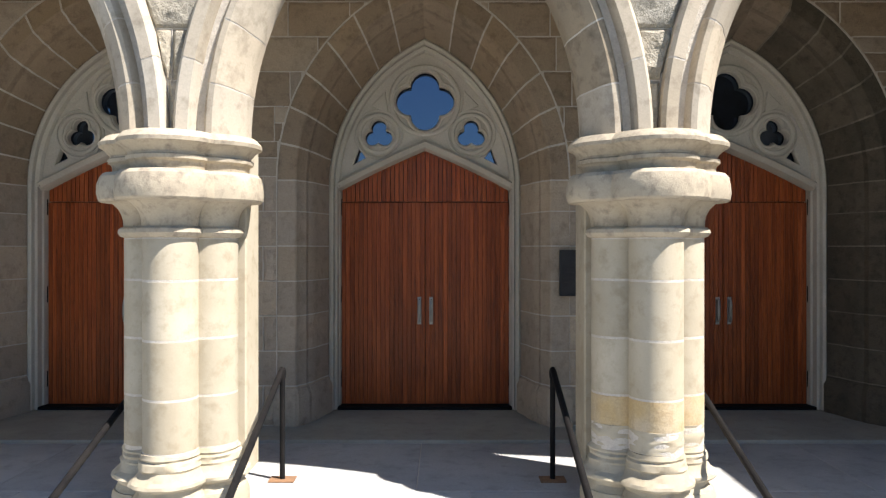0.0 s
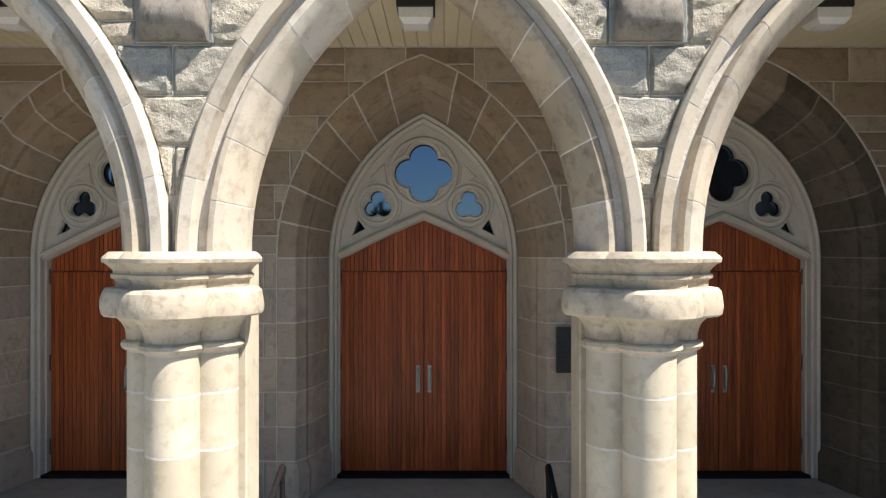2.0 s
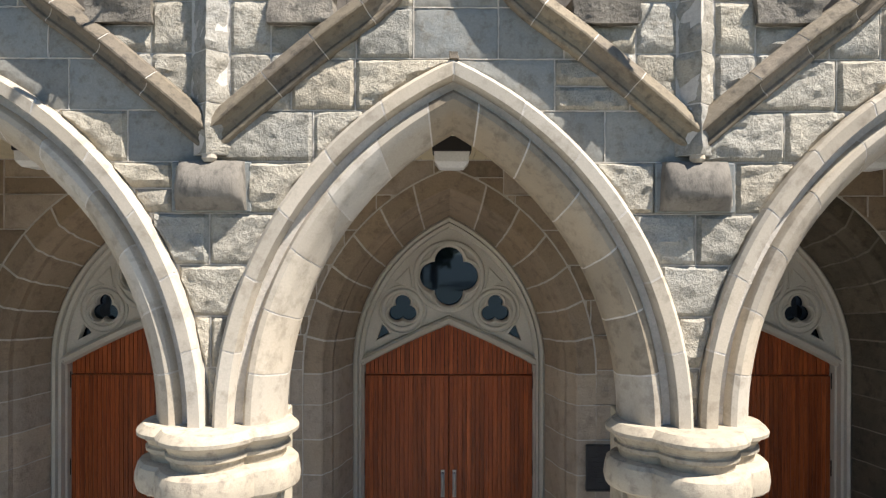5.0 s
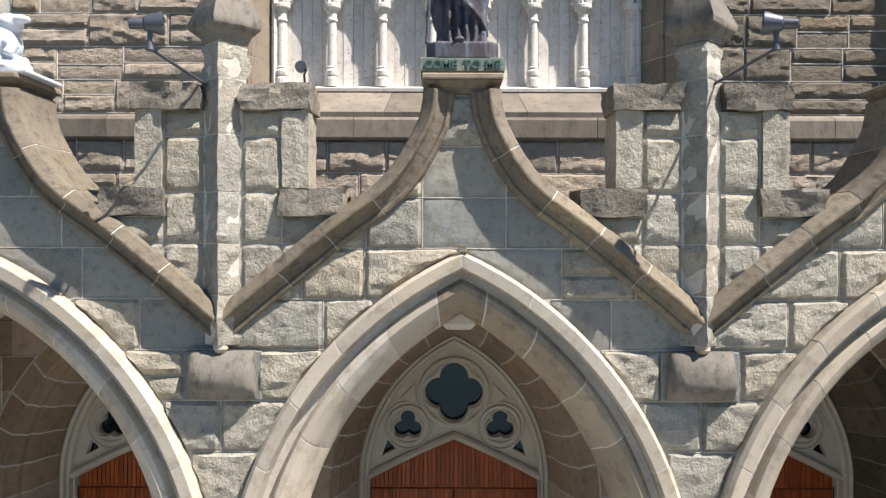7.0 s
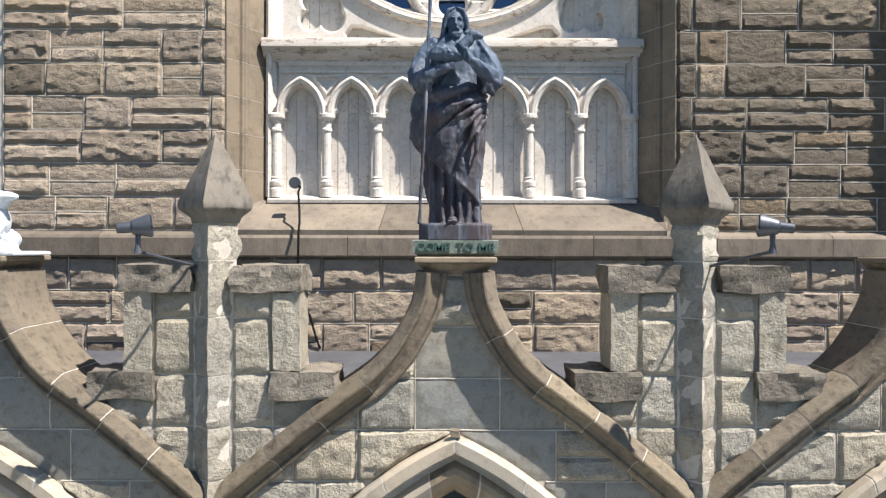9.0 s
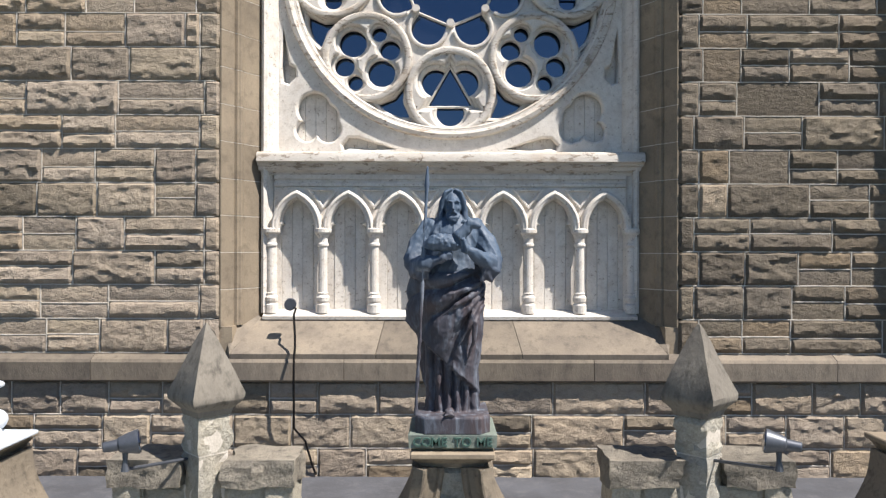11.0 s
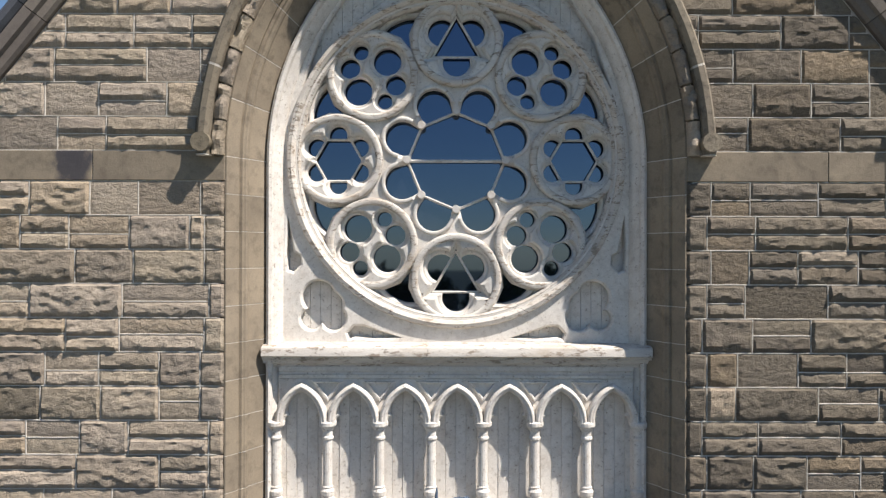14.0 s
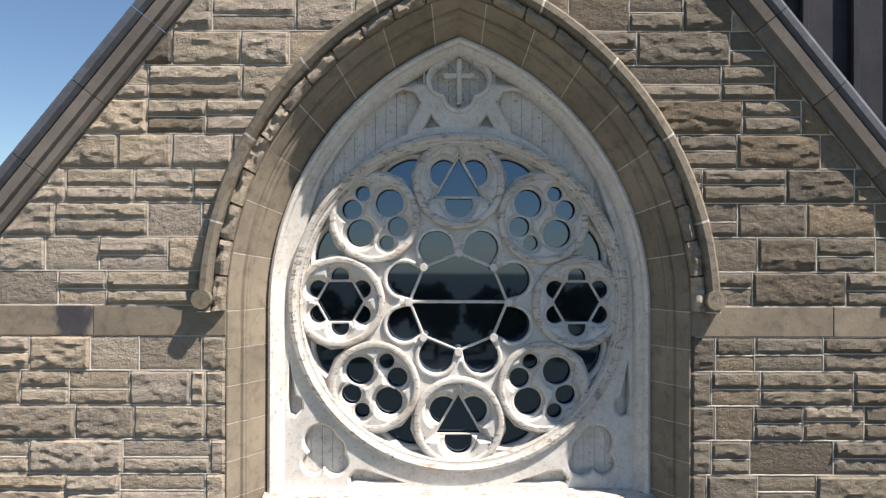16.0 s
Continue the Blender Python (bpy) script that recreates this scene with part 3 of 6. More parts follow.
R_CUTS = [-1, -0.87, -0.71, -0.55, -0.39, -0.22, -0.07, 0.07, 0.22, 0.39, 0.55, 0.71, 0.87, 1]
for k in (-1, 0, 1):
    cx = AXIS + BAY * k
    arch = thing("arch", None, "pointed arch of dressed cream stone with a projecting hood", "arch", "arcade arches", "structure")
    ring_stones(arch, "hood_stone", cx, SPRING, arc_c, HOOD, V_CUTS, M_DRESS, M_MORTAR)
    # middle arch: stones from the crown down the right side are darker brown
    ring_stones(arch, "voussoir", cx, SPRING, arc_c, ROLL, R_CUTS, (lambda u: M_DRESS_BROWN if -0.1 < u < 0.75 else M_DRESS) if k == 0 else M_DRESS, M_MORTAR)
rng = random.Random(21)
joints = []
# upright joints of the courses round the middle bay, by the foot of the course
UPRIGHTS = {3.31: (-2.25, -1.45, 1.1, 1.83), 3.66: (-2.4, -1.854, -1.2, 1.0, 1.449, 2.1), 4.01: (-2.75, -2.10, -1.604, -1.05, 0.62, 1.175, 1.717, 2.3), 4.36: (-2.95, -2.41, -1.835, -1.15, -0.6, 0.2, 0.83, 1.435, 2.05, 2.6), 4.71: (-2.81, -2.2, -1.3, -0.867, -0.2, 0.489, 1.0, 1.7, 2.4, 2.75), 5.06: (-2.95, -2.5, -0.86, -0.471, 0.105, 0.55, 2.35, 2.7), 5.41: (-0.471, 0.105), 5.76: ()}


def laid(z0, z1):
    """One course of the arcade wall: planned joints in the middle, random ones beyond; right halves of the gables are smooth blue-grey blocks."""
    near = UPRIGHTS.get(round(z0, 2), ())
    xs = [x for x in near]
    x = (near[0] if near else AXIS) - rng.uniform(0.4, 0.6)
    while x > X0 + 0.2:
        xs.append(x)
        x -= rng.choice((0.45, 0.6, 0.38, 0.52, 0.7))
    x = (near[-1] if near else AXIS) + rng.uniform(0.4, 0.6)
    while x < X1 - 0.2:
        xs.append(x)
        x += rng.choice((0.45, 0.6, 0.38, 0.52, 0.7))
    xs = [X0] + sorted(xs) + [X1]
    for a, b in zip(xs, xs[1:]):
        m = (a + b) / 2
        d = m - bay_of(m)
        smooth = z0 > 4.3 and d > -0.05 and rng.random() < 0.85
        thin = not smooth and z0 > 3.9 and b - a > 0.4 and rng.random() < 0.2
        cut = z0 + (z1 - z0) * rng.uniform(0.42, 0.58)
        for p, q in ((z0, cut), (cut, z1)) if thin else ((z0, z1),):
            bm = rock(a + 0.005, b - 0.005, p + 0.005, q - 0.005, 5.02, 0.010 if smooth else 0.044 * rng.uniform(0.75, 1.2), rng.uniform(0, 90), spandrel_foot, gable_head, step=0.026, margin=0.012)
            if bm:
                part("stone", bm, M_BLUE if smooth else M_GREEN, arcade)
                joints.append((a, p, b, p))
                joints.append((b, p, b, q))


z = 4.01 - 0.35 * 4
while z < 6.1:
    laid(z, z + 0.35)
    z += 0.35
pointing(arcade, joints, 5.02, 0.007, 0.0042, M_MORTAR, spandrel_foot, gable_head)

# ---- clustered piers ----
LOBE_C, LOBE_R = 0.21, 0.18


def lobed(w, r):
    best = 0.0
    for k in range(4):
        d = w - k * math.pi / 2
        q = r * r - (LOBE_C * math.sin(d)) ** 2
        if math.cos(d) > 0 and q > 0:
            best = max(best, LOBE_C * math.cos(d) + math.sqrt(q))
    return best


def lobed_part(name, prof, root, mat, label="", worn=0.0):
    bm = lathe(bmesh.new(), prof, n=96, wide=lobed)
    for v in bm.verts:
        w = worn * (noise.noise((v.co.x * 5, v.co.y * 5, v.co.z * 22)) + 0.6 * noise.noise((v.co.x * 14, v.co.y * 14, v.co.z * 40)))
        v.co.x *= 1 + w
        v.co.y *= 1 + w
    return part(name, bm, mat, root, label)


def pier(px, stained=False):
    p = thing("pier", (px, 5.17, 0), "clustered cream sandstone pier of four round shafts with a moulded capital", "column", "arcade piers")
    M_ = M_PIER
    lobed_part("plinth", [(0.26, 0.0), (0.26, 0.12), (0.245, 0.16)], p, M_)
    lobed_part("base", [(0.235, 0.16), (0.215, 0.20), (0.215, 0.225), (0.25, 0.24), (0.262, 0.255), (0.255, 0.275), (0.225, 0.295), (0.208, 0.32), (0.20, 0.345), (0.206, 0.36), (0.195, 0.38), (0.20, 0.40), (0.188, 0.415), (0.194, 0.43), (0.184, 0.445), (0.18, 0.46)], p, M_, "eroded moulded base", worn=0.05)
    lobed_part("mortar_bed", [(0.1793, 0.44), (0.1793, 1.94)], p, M_MORTAR)
    zs = (0.462, 0.815, 1.205, 1.60, 1.885)
    for a, b in zip(zs, zs[1:]):
        if stained and a < 0.7:
            # the lowest drum: eroded foot, ochre run-off above it
            lobed_part("drum", [(0.18, 0.465 + 0.0145 * i) for i in range(11)], p, M_, "eroded pale drum", worn=0.035)
            lobed_part("drum", [(0.18, 0.61), (0.181, 0.62), (0.181, b - 0.0065)], p, M_OCHRE, "ochre-stained drum")
        else:
            lobed_part("drum", [(0.176, a + 0.005), (0.18, a + 0.009), (0.18, b - 0.009), (0.176, b - 0.005)], p, M_)
    lobed_part("neck_ring", [(0.176, 1.885), (0.205, 1.895), (0.222, 1.92), (0.218, 1.945), (0.20, 1.958), (0.176, 1.962)], p, M_CAP, worn=0.006)
    lobed_part("bell", [(0.184, 1.962), (0.186, 2.0), (0.195, 2.04), (0.215, 2.08), (0.25, 2.115), (0.272, 2.13)], p, M_CAP, "hollow bell of the capital", worn=0.006)
    lobed_part("ring", [(0.25, 2.128), (0.335, 2.131), (0.348, 2.145), (0.357, 2.19), (0.354, 2.25), (0.342, 2.30), (0.318, 2.325), (0.26, 2.332)], p, M_CAP, "heavy rounded ring of the capital", worn=0.014)
    lobed_part("abacus", [(0.25, 2.325), (0.258, 2.375), (0.265, 2.385), (0.283, 2.395), (0.285, 2.42), (0.268, 2.43), (0.27, 2.445), (0.29, 2.47), (0.32, 2.495), (0.343, 2.505), (0.346, 2.53), (0.335, 2.545), (0.30, 2.578)], p, M_CAP, "moulded abacus with a sharp edge", worn=0.01)
    part("rear_pilaster", a_box(-0.41, 0.41, 0.16, 0.52, 0.16, 2.57, bev=0.01), M_, p)
    return p


for px in (AXIS - 1.5 * BAY, AXIS - 0.5 * BAY, AXIS + 0.5 * BAY, AXIS + 1.5 * BAY):
    pier(px, stained=abs(px - AXIS - 0.5 * BAY) < 0.1)

# ---- porch end walls, ceiling and roof ----
bm = a_box(-6.6, 6.4, 5.30, 7.46, 4.675, 4.78)
for i in range(100):
    box(bm, -6.6 + 0.13 * i + 0.003, -6.6 + 0.13 * (i + 1) - 0.003, 5.31, 7.44, 4.657, 4.685, bev=0.004)
tagged(part("ceiling", bm, M_CEIL), "cream painted board ceiling of the porch", "ceiling", kind="structure")
tagged(part("porch_roof", columns_solid(bmesh.new(), [(-6.6, 5.10, 5.22), (6.4, 5.10, 5.22)], 5.42, 7.8), M_LEAD), "flat dark lead roof over the porch", "roof", kind="structure")
for i, x in enumerate((-5.6, 5.15)):
    tagged(part("wall_end", a_box(x, x + 0.3, 5.42, 7.44, 0.0, 4.66), M_PORCH_DARK if i else M_JAMB), "plain brown stone end wall of the porch", "wall", kind="structure")

# added out of view to keep skylight off the right bay
tagged(part("wall_end", a_box(5.1, 5.5, 3.0, 5.40, -1.02, 5.0), M_PORCH), "unseen wall added to block skylight from the right bay", "wall", kind="structure")

# ---- portal wall ----
DSP = 2.5
PORTAL_X = {-1: AXIS - 3.31, 0: AXIS, 1: AXIS + 3.36, -2: AXIS - 6.67, 2: AXIS + 6.72}
WALL_Y = 7.42
portal = thing("wall_portal", None, "brown sandstone porch wall of smooth coursed blocks", "wall", kind="structure")
P_C = 0.72
PORT = [(1.475, 7.415), (1.29, 7.40), (1.275, 7.41), (1.25, 7.47), (1.20, 7.53), (1.19, 7.60), (1.16, 7.64), (1.135, 7.72), (1.10, 7.90), (1.06, 8.0), (1.05, 8.06), (1.05, 8.2), (1.475, 8.2)]


def portal_of(x):
    return min(PORTAL_X.values(), key=lambda c: abs(c - x))


def portal_foot(x):
    d = abs(x - portal_of(x))
    return DSP + arch_z(1.475, rise(P_C, 1.475), d) if d < 1.475 else 0.0


PX0, PX1 = AXIS - 5.1, AXIS + 5.14
cols = []
for k in (-1, 0, 1):
    cx = PORTAL_X[k]
    cols += [(cx - 1.65, 0, 5.1), (cx - 1.40, 0, 5.1)]
    for i in range(41):
        dx = -1.40 + 2.8 * i / 40
        cols.append((cx + dx, DSP + arch_z(1.40, rise(P_C, 1.40), dx), 5.1))
    cols += [(cx + 1.40, 0, 5.1), (cx + 1.65, 0, 5.1)]
part("core", columns_solid(bmesh.new(), cols, 7.4225, 8.25), M_MORTAR, portal)
part("end_core", a_box(PX1 - 0.2, 6.4, 7.4225, 8.25, 0, 5.1), M_MORTAR, portal)
part("end_core", a_box(-6.6, PX0 + 0.2, 7.4225, 8.25, 0, 5.1), M_MORTAR, portal)
rng = random.Random(8)
z, i = 0.03, 0
joints = []
while z < 5.0:
    h = 0.40 if i == 0 else 0.352
    for k in (-2, -1, 0, 1):
        a, b = PORTAL_X[k] + 1.475, PORTAL_X[k + 1] - 1.475
        if z + h <= DSP + 0.2:
            m = a + (b - a) * (0.42 if i % 2 else 0.62)
            for p, q in ((a, m), (m, b)):
                bm = rock(p + 0.005, q - 0.005, z + 0.005, z + h - 0.005, WALL_Y, 0.018 if i else 0.05, rng.uniform(0, 90), step=0.07, margin=0.02)
                part("block", bm, M_PORCH_DARK if k == 1 else M_JAMB, portal, smooth=False)
                joints += [(p, z, q, z), (q, z, q, z + h)]
    if z + h > DSP + 0.2:
        course(portal, "block", PX0, PX1, z, z + h, WALL_Y, 0.02, M_PORCH, rng, (0.5, 0.7, 0.9, 0.62), lo=portal_foot, split=0.25, step=0.035, margin=0.02, beads=joints, other=lambda r: None if len(joints) % 3 else M_JAMB)
    z += h
    i += 1
pointing(portal, joints, WALL_Y, 0.016, 0.007, M_MORTAR, portal_foot)
P_CUTS = [-1, -0.86, -0.72, -0.58, -0.44, -0.3, -0.15, 0.15, 0.3, 0.44, 0.58, 0.72, 0.86, 1]
for k in (-1, 0, 1):
    cx = PORTAL_X[k]
    pa = thing("portal_arch", None, "deep splayed portal arch of brown sandstone blocks", "arch", "portal arches", "structure")
    ring_stones(pa, "voussoir", cx, DSP, P_C, PORT, P_CUTS, (lambda u: M_PORCH_DARK if u > 0.1 else M_PORCH) if k == 1 else M_PORCH, M_STRING if k == 1 else M_MORTAR, gap=0.004, proud=0.003)
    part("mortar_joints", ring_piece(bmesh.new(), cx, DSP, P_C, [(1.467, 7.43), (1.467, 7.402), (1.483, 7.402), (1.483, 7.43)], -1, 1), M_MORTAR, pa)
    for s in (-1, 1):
        part("plinth_stone", loft(bmesh.new(), [[(cx + s * a, y, z) for a, y in inset(PORT, -d)] for z, d in ((0.031, 0.04), (0.33, 0.04), (0.405, 0.008))]), M_PORCH_DARK if k == 1 and s == 1 else M_JAMB, pa)
        jamb_stones(pa, "jamb_stone", cx, s, PORT, [0.03, 0.43, 0.78, 1.135, 1.485, 1.84, 2.19, 2.5], M_PORCH_DARK if k == 1 and s == 1 else M_JAMB, M_STRING if k == 1 and s == 1 else M_MORTAR, gap=0.006, proud=0.003)

# ---- upper wall ----
UP_Y = 7.75
WZ, WC = 10.6, 1.06
upper = thing("wall_gable", None, "brown rock-faced sandstone gable wall with pale joints", "wall", kind="structure")
HALF = 2.42


def rake(x):
    return 17.15 - 1.235 * abs(x - AXIS)


def win_foot(x):
    d = abs(x - AXIS)
    return WZ + arch_z(2.50, rise(WC, 2.50), d) if d < 2.42 else 5.0


cols = [(-6.3, 5.0, rake(-6.3)), (AXIS - HALF, 5.0, rake(AXIS - HALF))]
for i in range(49):
    dx = -HALF + 2 * HALF * i / 48
    cols.append((AXIS + dx, WZ + arch_z(HALF, rise(WC, HALF), dx), rake(AXIS + dx)))
cols += [(AXIS + HALF, 5.0, rake(AXIS + HALF)), (5.9, 5.0, rake(5.9))]
part("core", columns_solid(bmesh.new(), cols, UP_Y + 0.002, 9.3), M_MORTAR, upper)
part("sill_core", a_box(AXIS - HALF, AXIS + HALF, UP_Y + 0.06, 9.3, 5.0, 6.45), M_MORTAR, upper)
for s in (-1, 1):
    x0, x1 = sorted((AXIS + s * 2.244, AXIS + s * 2.42))
    part("jamb_foot", a_box(x0, x1, UP_Y + 0.012, 8.4, 6.40, 6.752), M_TAN, upper)
rng = random.Random(3)
joints, low_joints = [], []
# darker umber stones: nearly all right of the axis, a few on the left
umber_right = lambda r: M_ROCK_UMBER if r.random() < 0.94 else None
umber_left = lambda r: M_ROCK_UMBER if r.random() < 0.12 else None
quo = {}
WID = (0.55, 0.7, 0.62, 0.85, 0.5, 0.95, 0.6)
rows = [6.2 - 0.346 * i for i in range(1, 4)][::-1] + [6.485 + 0.351 * i for i in range(11)] + [10.66 + 0.351 * i for i in range(19)]
for z in rows:
    h = 0.346 if z < 6.2 else 0.351
    sh = rng.uniform(0, 0.5)
    if z < 6.2:
        course(upper, "stone", -4.9, 4.5, z, z + h, UP_Y - 0.02, 0.05, M_ROCK, rng, WID, shift=sh, back=0.08, beads=low_joints, other=umber_left)
    elif z < 10.5:
        for s in (-1, 1):
            x0, x1 = sorted((AXIS + s * 2.372, AXIS + s * rng.choice((2.53, 2.58, 2.62))))
            part("quoin", rock(x0 + 0.004, x1 - 0.006, z + 0.006, z + h - 0.006, UP_Y, 0.038, rng.uniform(0, 90)), M_ROCK if s < 0 else M_ROCK_UMBER, upper)
            joints.append((x0, z, x1, z))
            quo[s] = x0 if s < 0 else x1
        for a, b in ((-4.9, quo[-1]), (quo[1], 4.5)):
            course(upper, "stone", a, b, z, z + h, UP_Y, 0.045, M_ROCK, rng, WID, shift=rng.uniform(0, 0.4), flat=0.25, beads=joints, other=umber_right if a > 0 else umber_left)
            joints.append((a, z, a, z + h))
    else:
        for a, b, old in ((-4.9, AXIS, umber_left), (AXIS, 4.5, umber_right)):
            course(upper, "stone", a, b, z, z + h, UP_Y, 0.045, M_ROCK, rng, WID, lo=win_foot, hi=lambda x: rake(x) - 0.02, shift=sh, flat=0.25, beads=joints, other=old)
part("lower_core", a_box(-4.9, 4.5, UP_Y - 0.018, UP_Y + 0.01, 5.1, 6.2), M_MORTAR, upper)
pointing(upper, joints, UP_Y, 0.0095, 0.0075, M_MORTAR, win_foot, rake)
pointing(upper, low_joints, UP_Y - 0.02, 0.012, 0.007, M_MORTAR)
soot = M_TAN.copy()
soot.name = "tan sandstone with a soot stain"
sn = soot.node_tree.nodes
where = sn.new("ShaderNodeVectorMath")
where.operation = "DISTANCE"
where.inputs[1].default_value = (-4.13, UP_Y, 10.52)
ragged = sn.new("ShaderNodeTexNoise")
ragged.inputs["Scale"].default_value, ragged.inputs["Detail"].default_value = 7.0, 5.0
far = sn.new("ShaderNodeMath")
far.operation = "MULTIPLY_ADD"
far.inputs[1].default_value = 0.35
edge = sn.new("ShaderNodeMapRange")
edge.inputs[1].default_value, edge.inputs[2].default_value, edge.inputs[3].default_value, edge.inputs[4].default_value = 0.33, 0.43, 0.92, 0.0
dirt = sn.new("ShaderNodeMix")
dirt.data_type = "RGBA"
dirt.inputs[7].default_value = (0.05, 0.048, 0.056, 1)
sb = sn["Principled BSDF"]
coords = sn["Texture Coordinate"].outputs["Object"]
links(soot.node_tree, (sb.inputs["Base Color"].links[0].from_socket, dirt.inputs[6]), (coords, where.inputs[0]), (coords, ragged.inputs["Vector"]), (ragged.outputs["Fac"], far.inputs[0]), (where.outputs["Value"], far.inputs[2]), (far.outputs[0], edge.inputs[0]), (edge.outputs[0], dirt.inputs[0]), (dirt.outputs[2], sb.inputs["Base Color"]))
for a, b in ((-4.9, -3.93), (-3.93, AXIS - 2.37), (AXIS + 2.37, 3.62), (3.62, 4.5)):
    part("band_stone", a_box(a + 0.004, b - 0.004, UP_Y - 0.014, UP_Y + 0.05, 10.352, 10.654, bev=0.006), soot if a < -4.5 else M_TAN, upper)

REV = [(2.375, 7.79), (2.37, 7.745), (2.355, 7.745), (2.265, 7.87), (2.265, 7.905), (2.235, 7.905), (2.225, 7.93), (2.205, 7.94), (2.19, 7.965), (2.19, 8.0), (2.075, 8.17), (2.06, 8.2), (2.06, 8.32), (2.375, 8.32)]
window = thing("window_1", None, "large pointed church window with white wooden rose tracery in a tan stone surround", "window", kind="structure")
sur = thing("window_surround", None, "smooth tan stone surround of the great window", "trim", kind="structure")
ring_stones(sur, "voussoir", AXIS, WZ, WC, REV, [-1, -0.86, -0.73, -0.6, -0.47, -0.34, -0.2, -0.07, 0.07, 0.2, 0.34, 0.47, 0.6, 0.73, 0.86, 1], M_TAN, M_MORTAR, gap=0.0013)
for s in (-1, 1):
    jamb_stones(sur, "jamb_stone", AXIS, s, REV, [6.75 + 0.385 * i for i in range(11)], M_TAN, M_MORTAR)
ring_stones(sur, "rough_voussoir", AXIS, WZ, WC, [(2.50, 7.79), (2.50, 7.69), (2.48, 7.665), (2.455, 7.655), (2.43, 7.655), (2.40, 7.67), (2.38, 7.69), (2.375, 7.72), (2.375, 7.79)], [-1 + i / 12 for i in range(25)], M_ROCK, M_STRING, wobble=0.045, bed=0.03)
HOODW = [(2.64, 7.76), (2.64, 7.64), (2.61, 7.60), (2.55, 7.595), (2.51, 7.63), (2.50, 7.70), (2.50, 7.76)]
ring_stones(sur, "hood_stone", AXIS, WZ, WC, HOODW, [-1, -0.8, -0.6, -0.4, -0.2, 0, 0.2, 0.4, 0.6, 0.8, 1], M_COPE, M_MORTAR)
for s in (-1, 1):
    part("hood_stop", tube(bmesh.new(), [(AXIS + s * 2.575, 7.57, WZ + 0.13), (AXIS + s * 2.575, 7.76, WZ + 0.13)], 0.098, 20), M_COPE, sur)

# gable copings
for s in (-1, 1):
    cp = thing("gable_coping", None, "weathered grey stone coping along the gable's slope", "coping", kind="structure")
    d = Vector((s * 1.0, 0, -1.235)).normalized()
    nrm = Vector((s * 1.235, 0, 1.0)).normalized()
    p0 = Vector((AXIS, 0, 17.15))
    L = 7.6
    for sec, nm, m in (([(0.0, 7.80), (0.0, 7.70), (0.03, 7.67), (0.10, 7.66), (0.12, 7.62), (0.22, 7.61), (0.24, 7.66), (0.24, 7.95), (0.0, 7.95)], "coping_stone", M_RAKE),
                       ([(0.242, 7.72), (0.25, 7.64), (0.29, 7.60), (0.35, 7.60), (0.40, 7.65), (0.40, 8.1), (0.242, 8.1)], "gutter", M_LEAD)):
        cuts = [0.02 + 0.95 * i for i in range(9)]
        for a, b in zip(cuts, cuts[1:]):
            part(nm, loft(bmesh.new(), [[p0 + d * t + nrm * o + Vector((0, y, 0)) for o, y in sec] for t in (a + 0.004, b - 0.004)]), m, cp)

# string course and window sill
string = thing("string_course", None, "projecting tan stone string course with a sloped top", "trim", kind="structure")
x = -4.9
for w in (1.05, 1.3, 1.28, 1.25, 1.3, 1.28, 1.2, 0.74):
    part("stone", loft(bmesh.new(), [[(xx, y, z) for y, z in ((7.8, 6.2), (7.66, 6.2), (7.635, 6.22), (7.63, 6.40), (7.65, 6.43), (7.8, 6.50))] for xx in (x + 0.003, x + w - 0.003)]), M_STRING, string)
    x += w
sill = thing("window_sill", None, "broad sloping tan stone sill under the great window", "sill", kind="structure")
x = AXIS - 2.24
for w in (1.49, 1.5, 1.49):
    part("stone", loft(bmesh.new(), [[(AXIS + (xx - AXIS) * (1 - 0.085 * min(1.0, max(0.0, (y - 7.645) / 0.5))), y, z) for y, z in ((8.4, 6.42), (7.655, 6.42), (7.645, 6.485), (8.16, 6.815), (8.4, 6.82))] for xx in (x + 0.003, x + w - 0.003)]), M_STRING, sill)
    x += w

for s in (-1, 1):
    bm = bmesh.new()
    for p in ((2.243, 7.65, 6.42), (2.243, 7.65, 6.486), (2.04, 8.17, 6.42), (2.04, 8.17, 6.818), (2.30, 8.17, 6.42), (2.30, 8.17, 6.94), (2.30, 7.80, 6.60), (2.30, 7.80, 6.42)):
        bm.verts.new((AXIS + s * p[0], p[1], p[2]))
    bmesh.ops.convex_hull(bm, input=bm.verts[:])
    part("corner_stone", bm, M_STRING, sill, smooth=False)

# out of view; placed and sized by the shadow on the gable's right edge
bt = thing("buttress", None, "stepped brown stone buttress at the gable's corner", "buttress", kind="structure")
part("shaft", columns_solid(bmesh.new(), [(4.78, 5.2, 11.7), (5.5, 5.2, 11.7)], 7.40, 7.76), M_ROCK, bt)
part("weathering", loft(bmesh.new(), [[(x, y, z) for y, z in ((7.76, 11.7), (7.36, 11.7), (7.36, 11.76), (7.76, 12.3))] for x in (4.74, 5.54)]), M_STRING, bt)


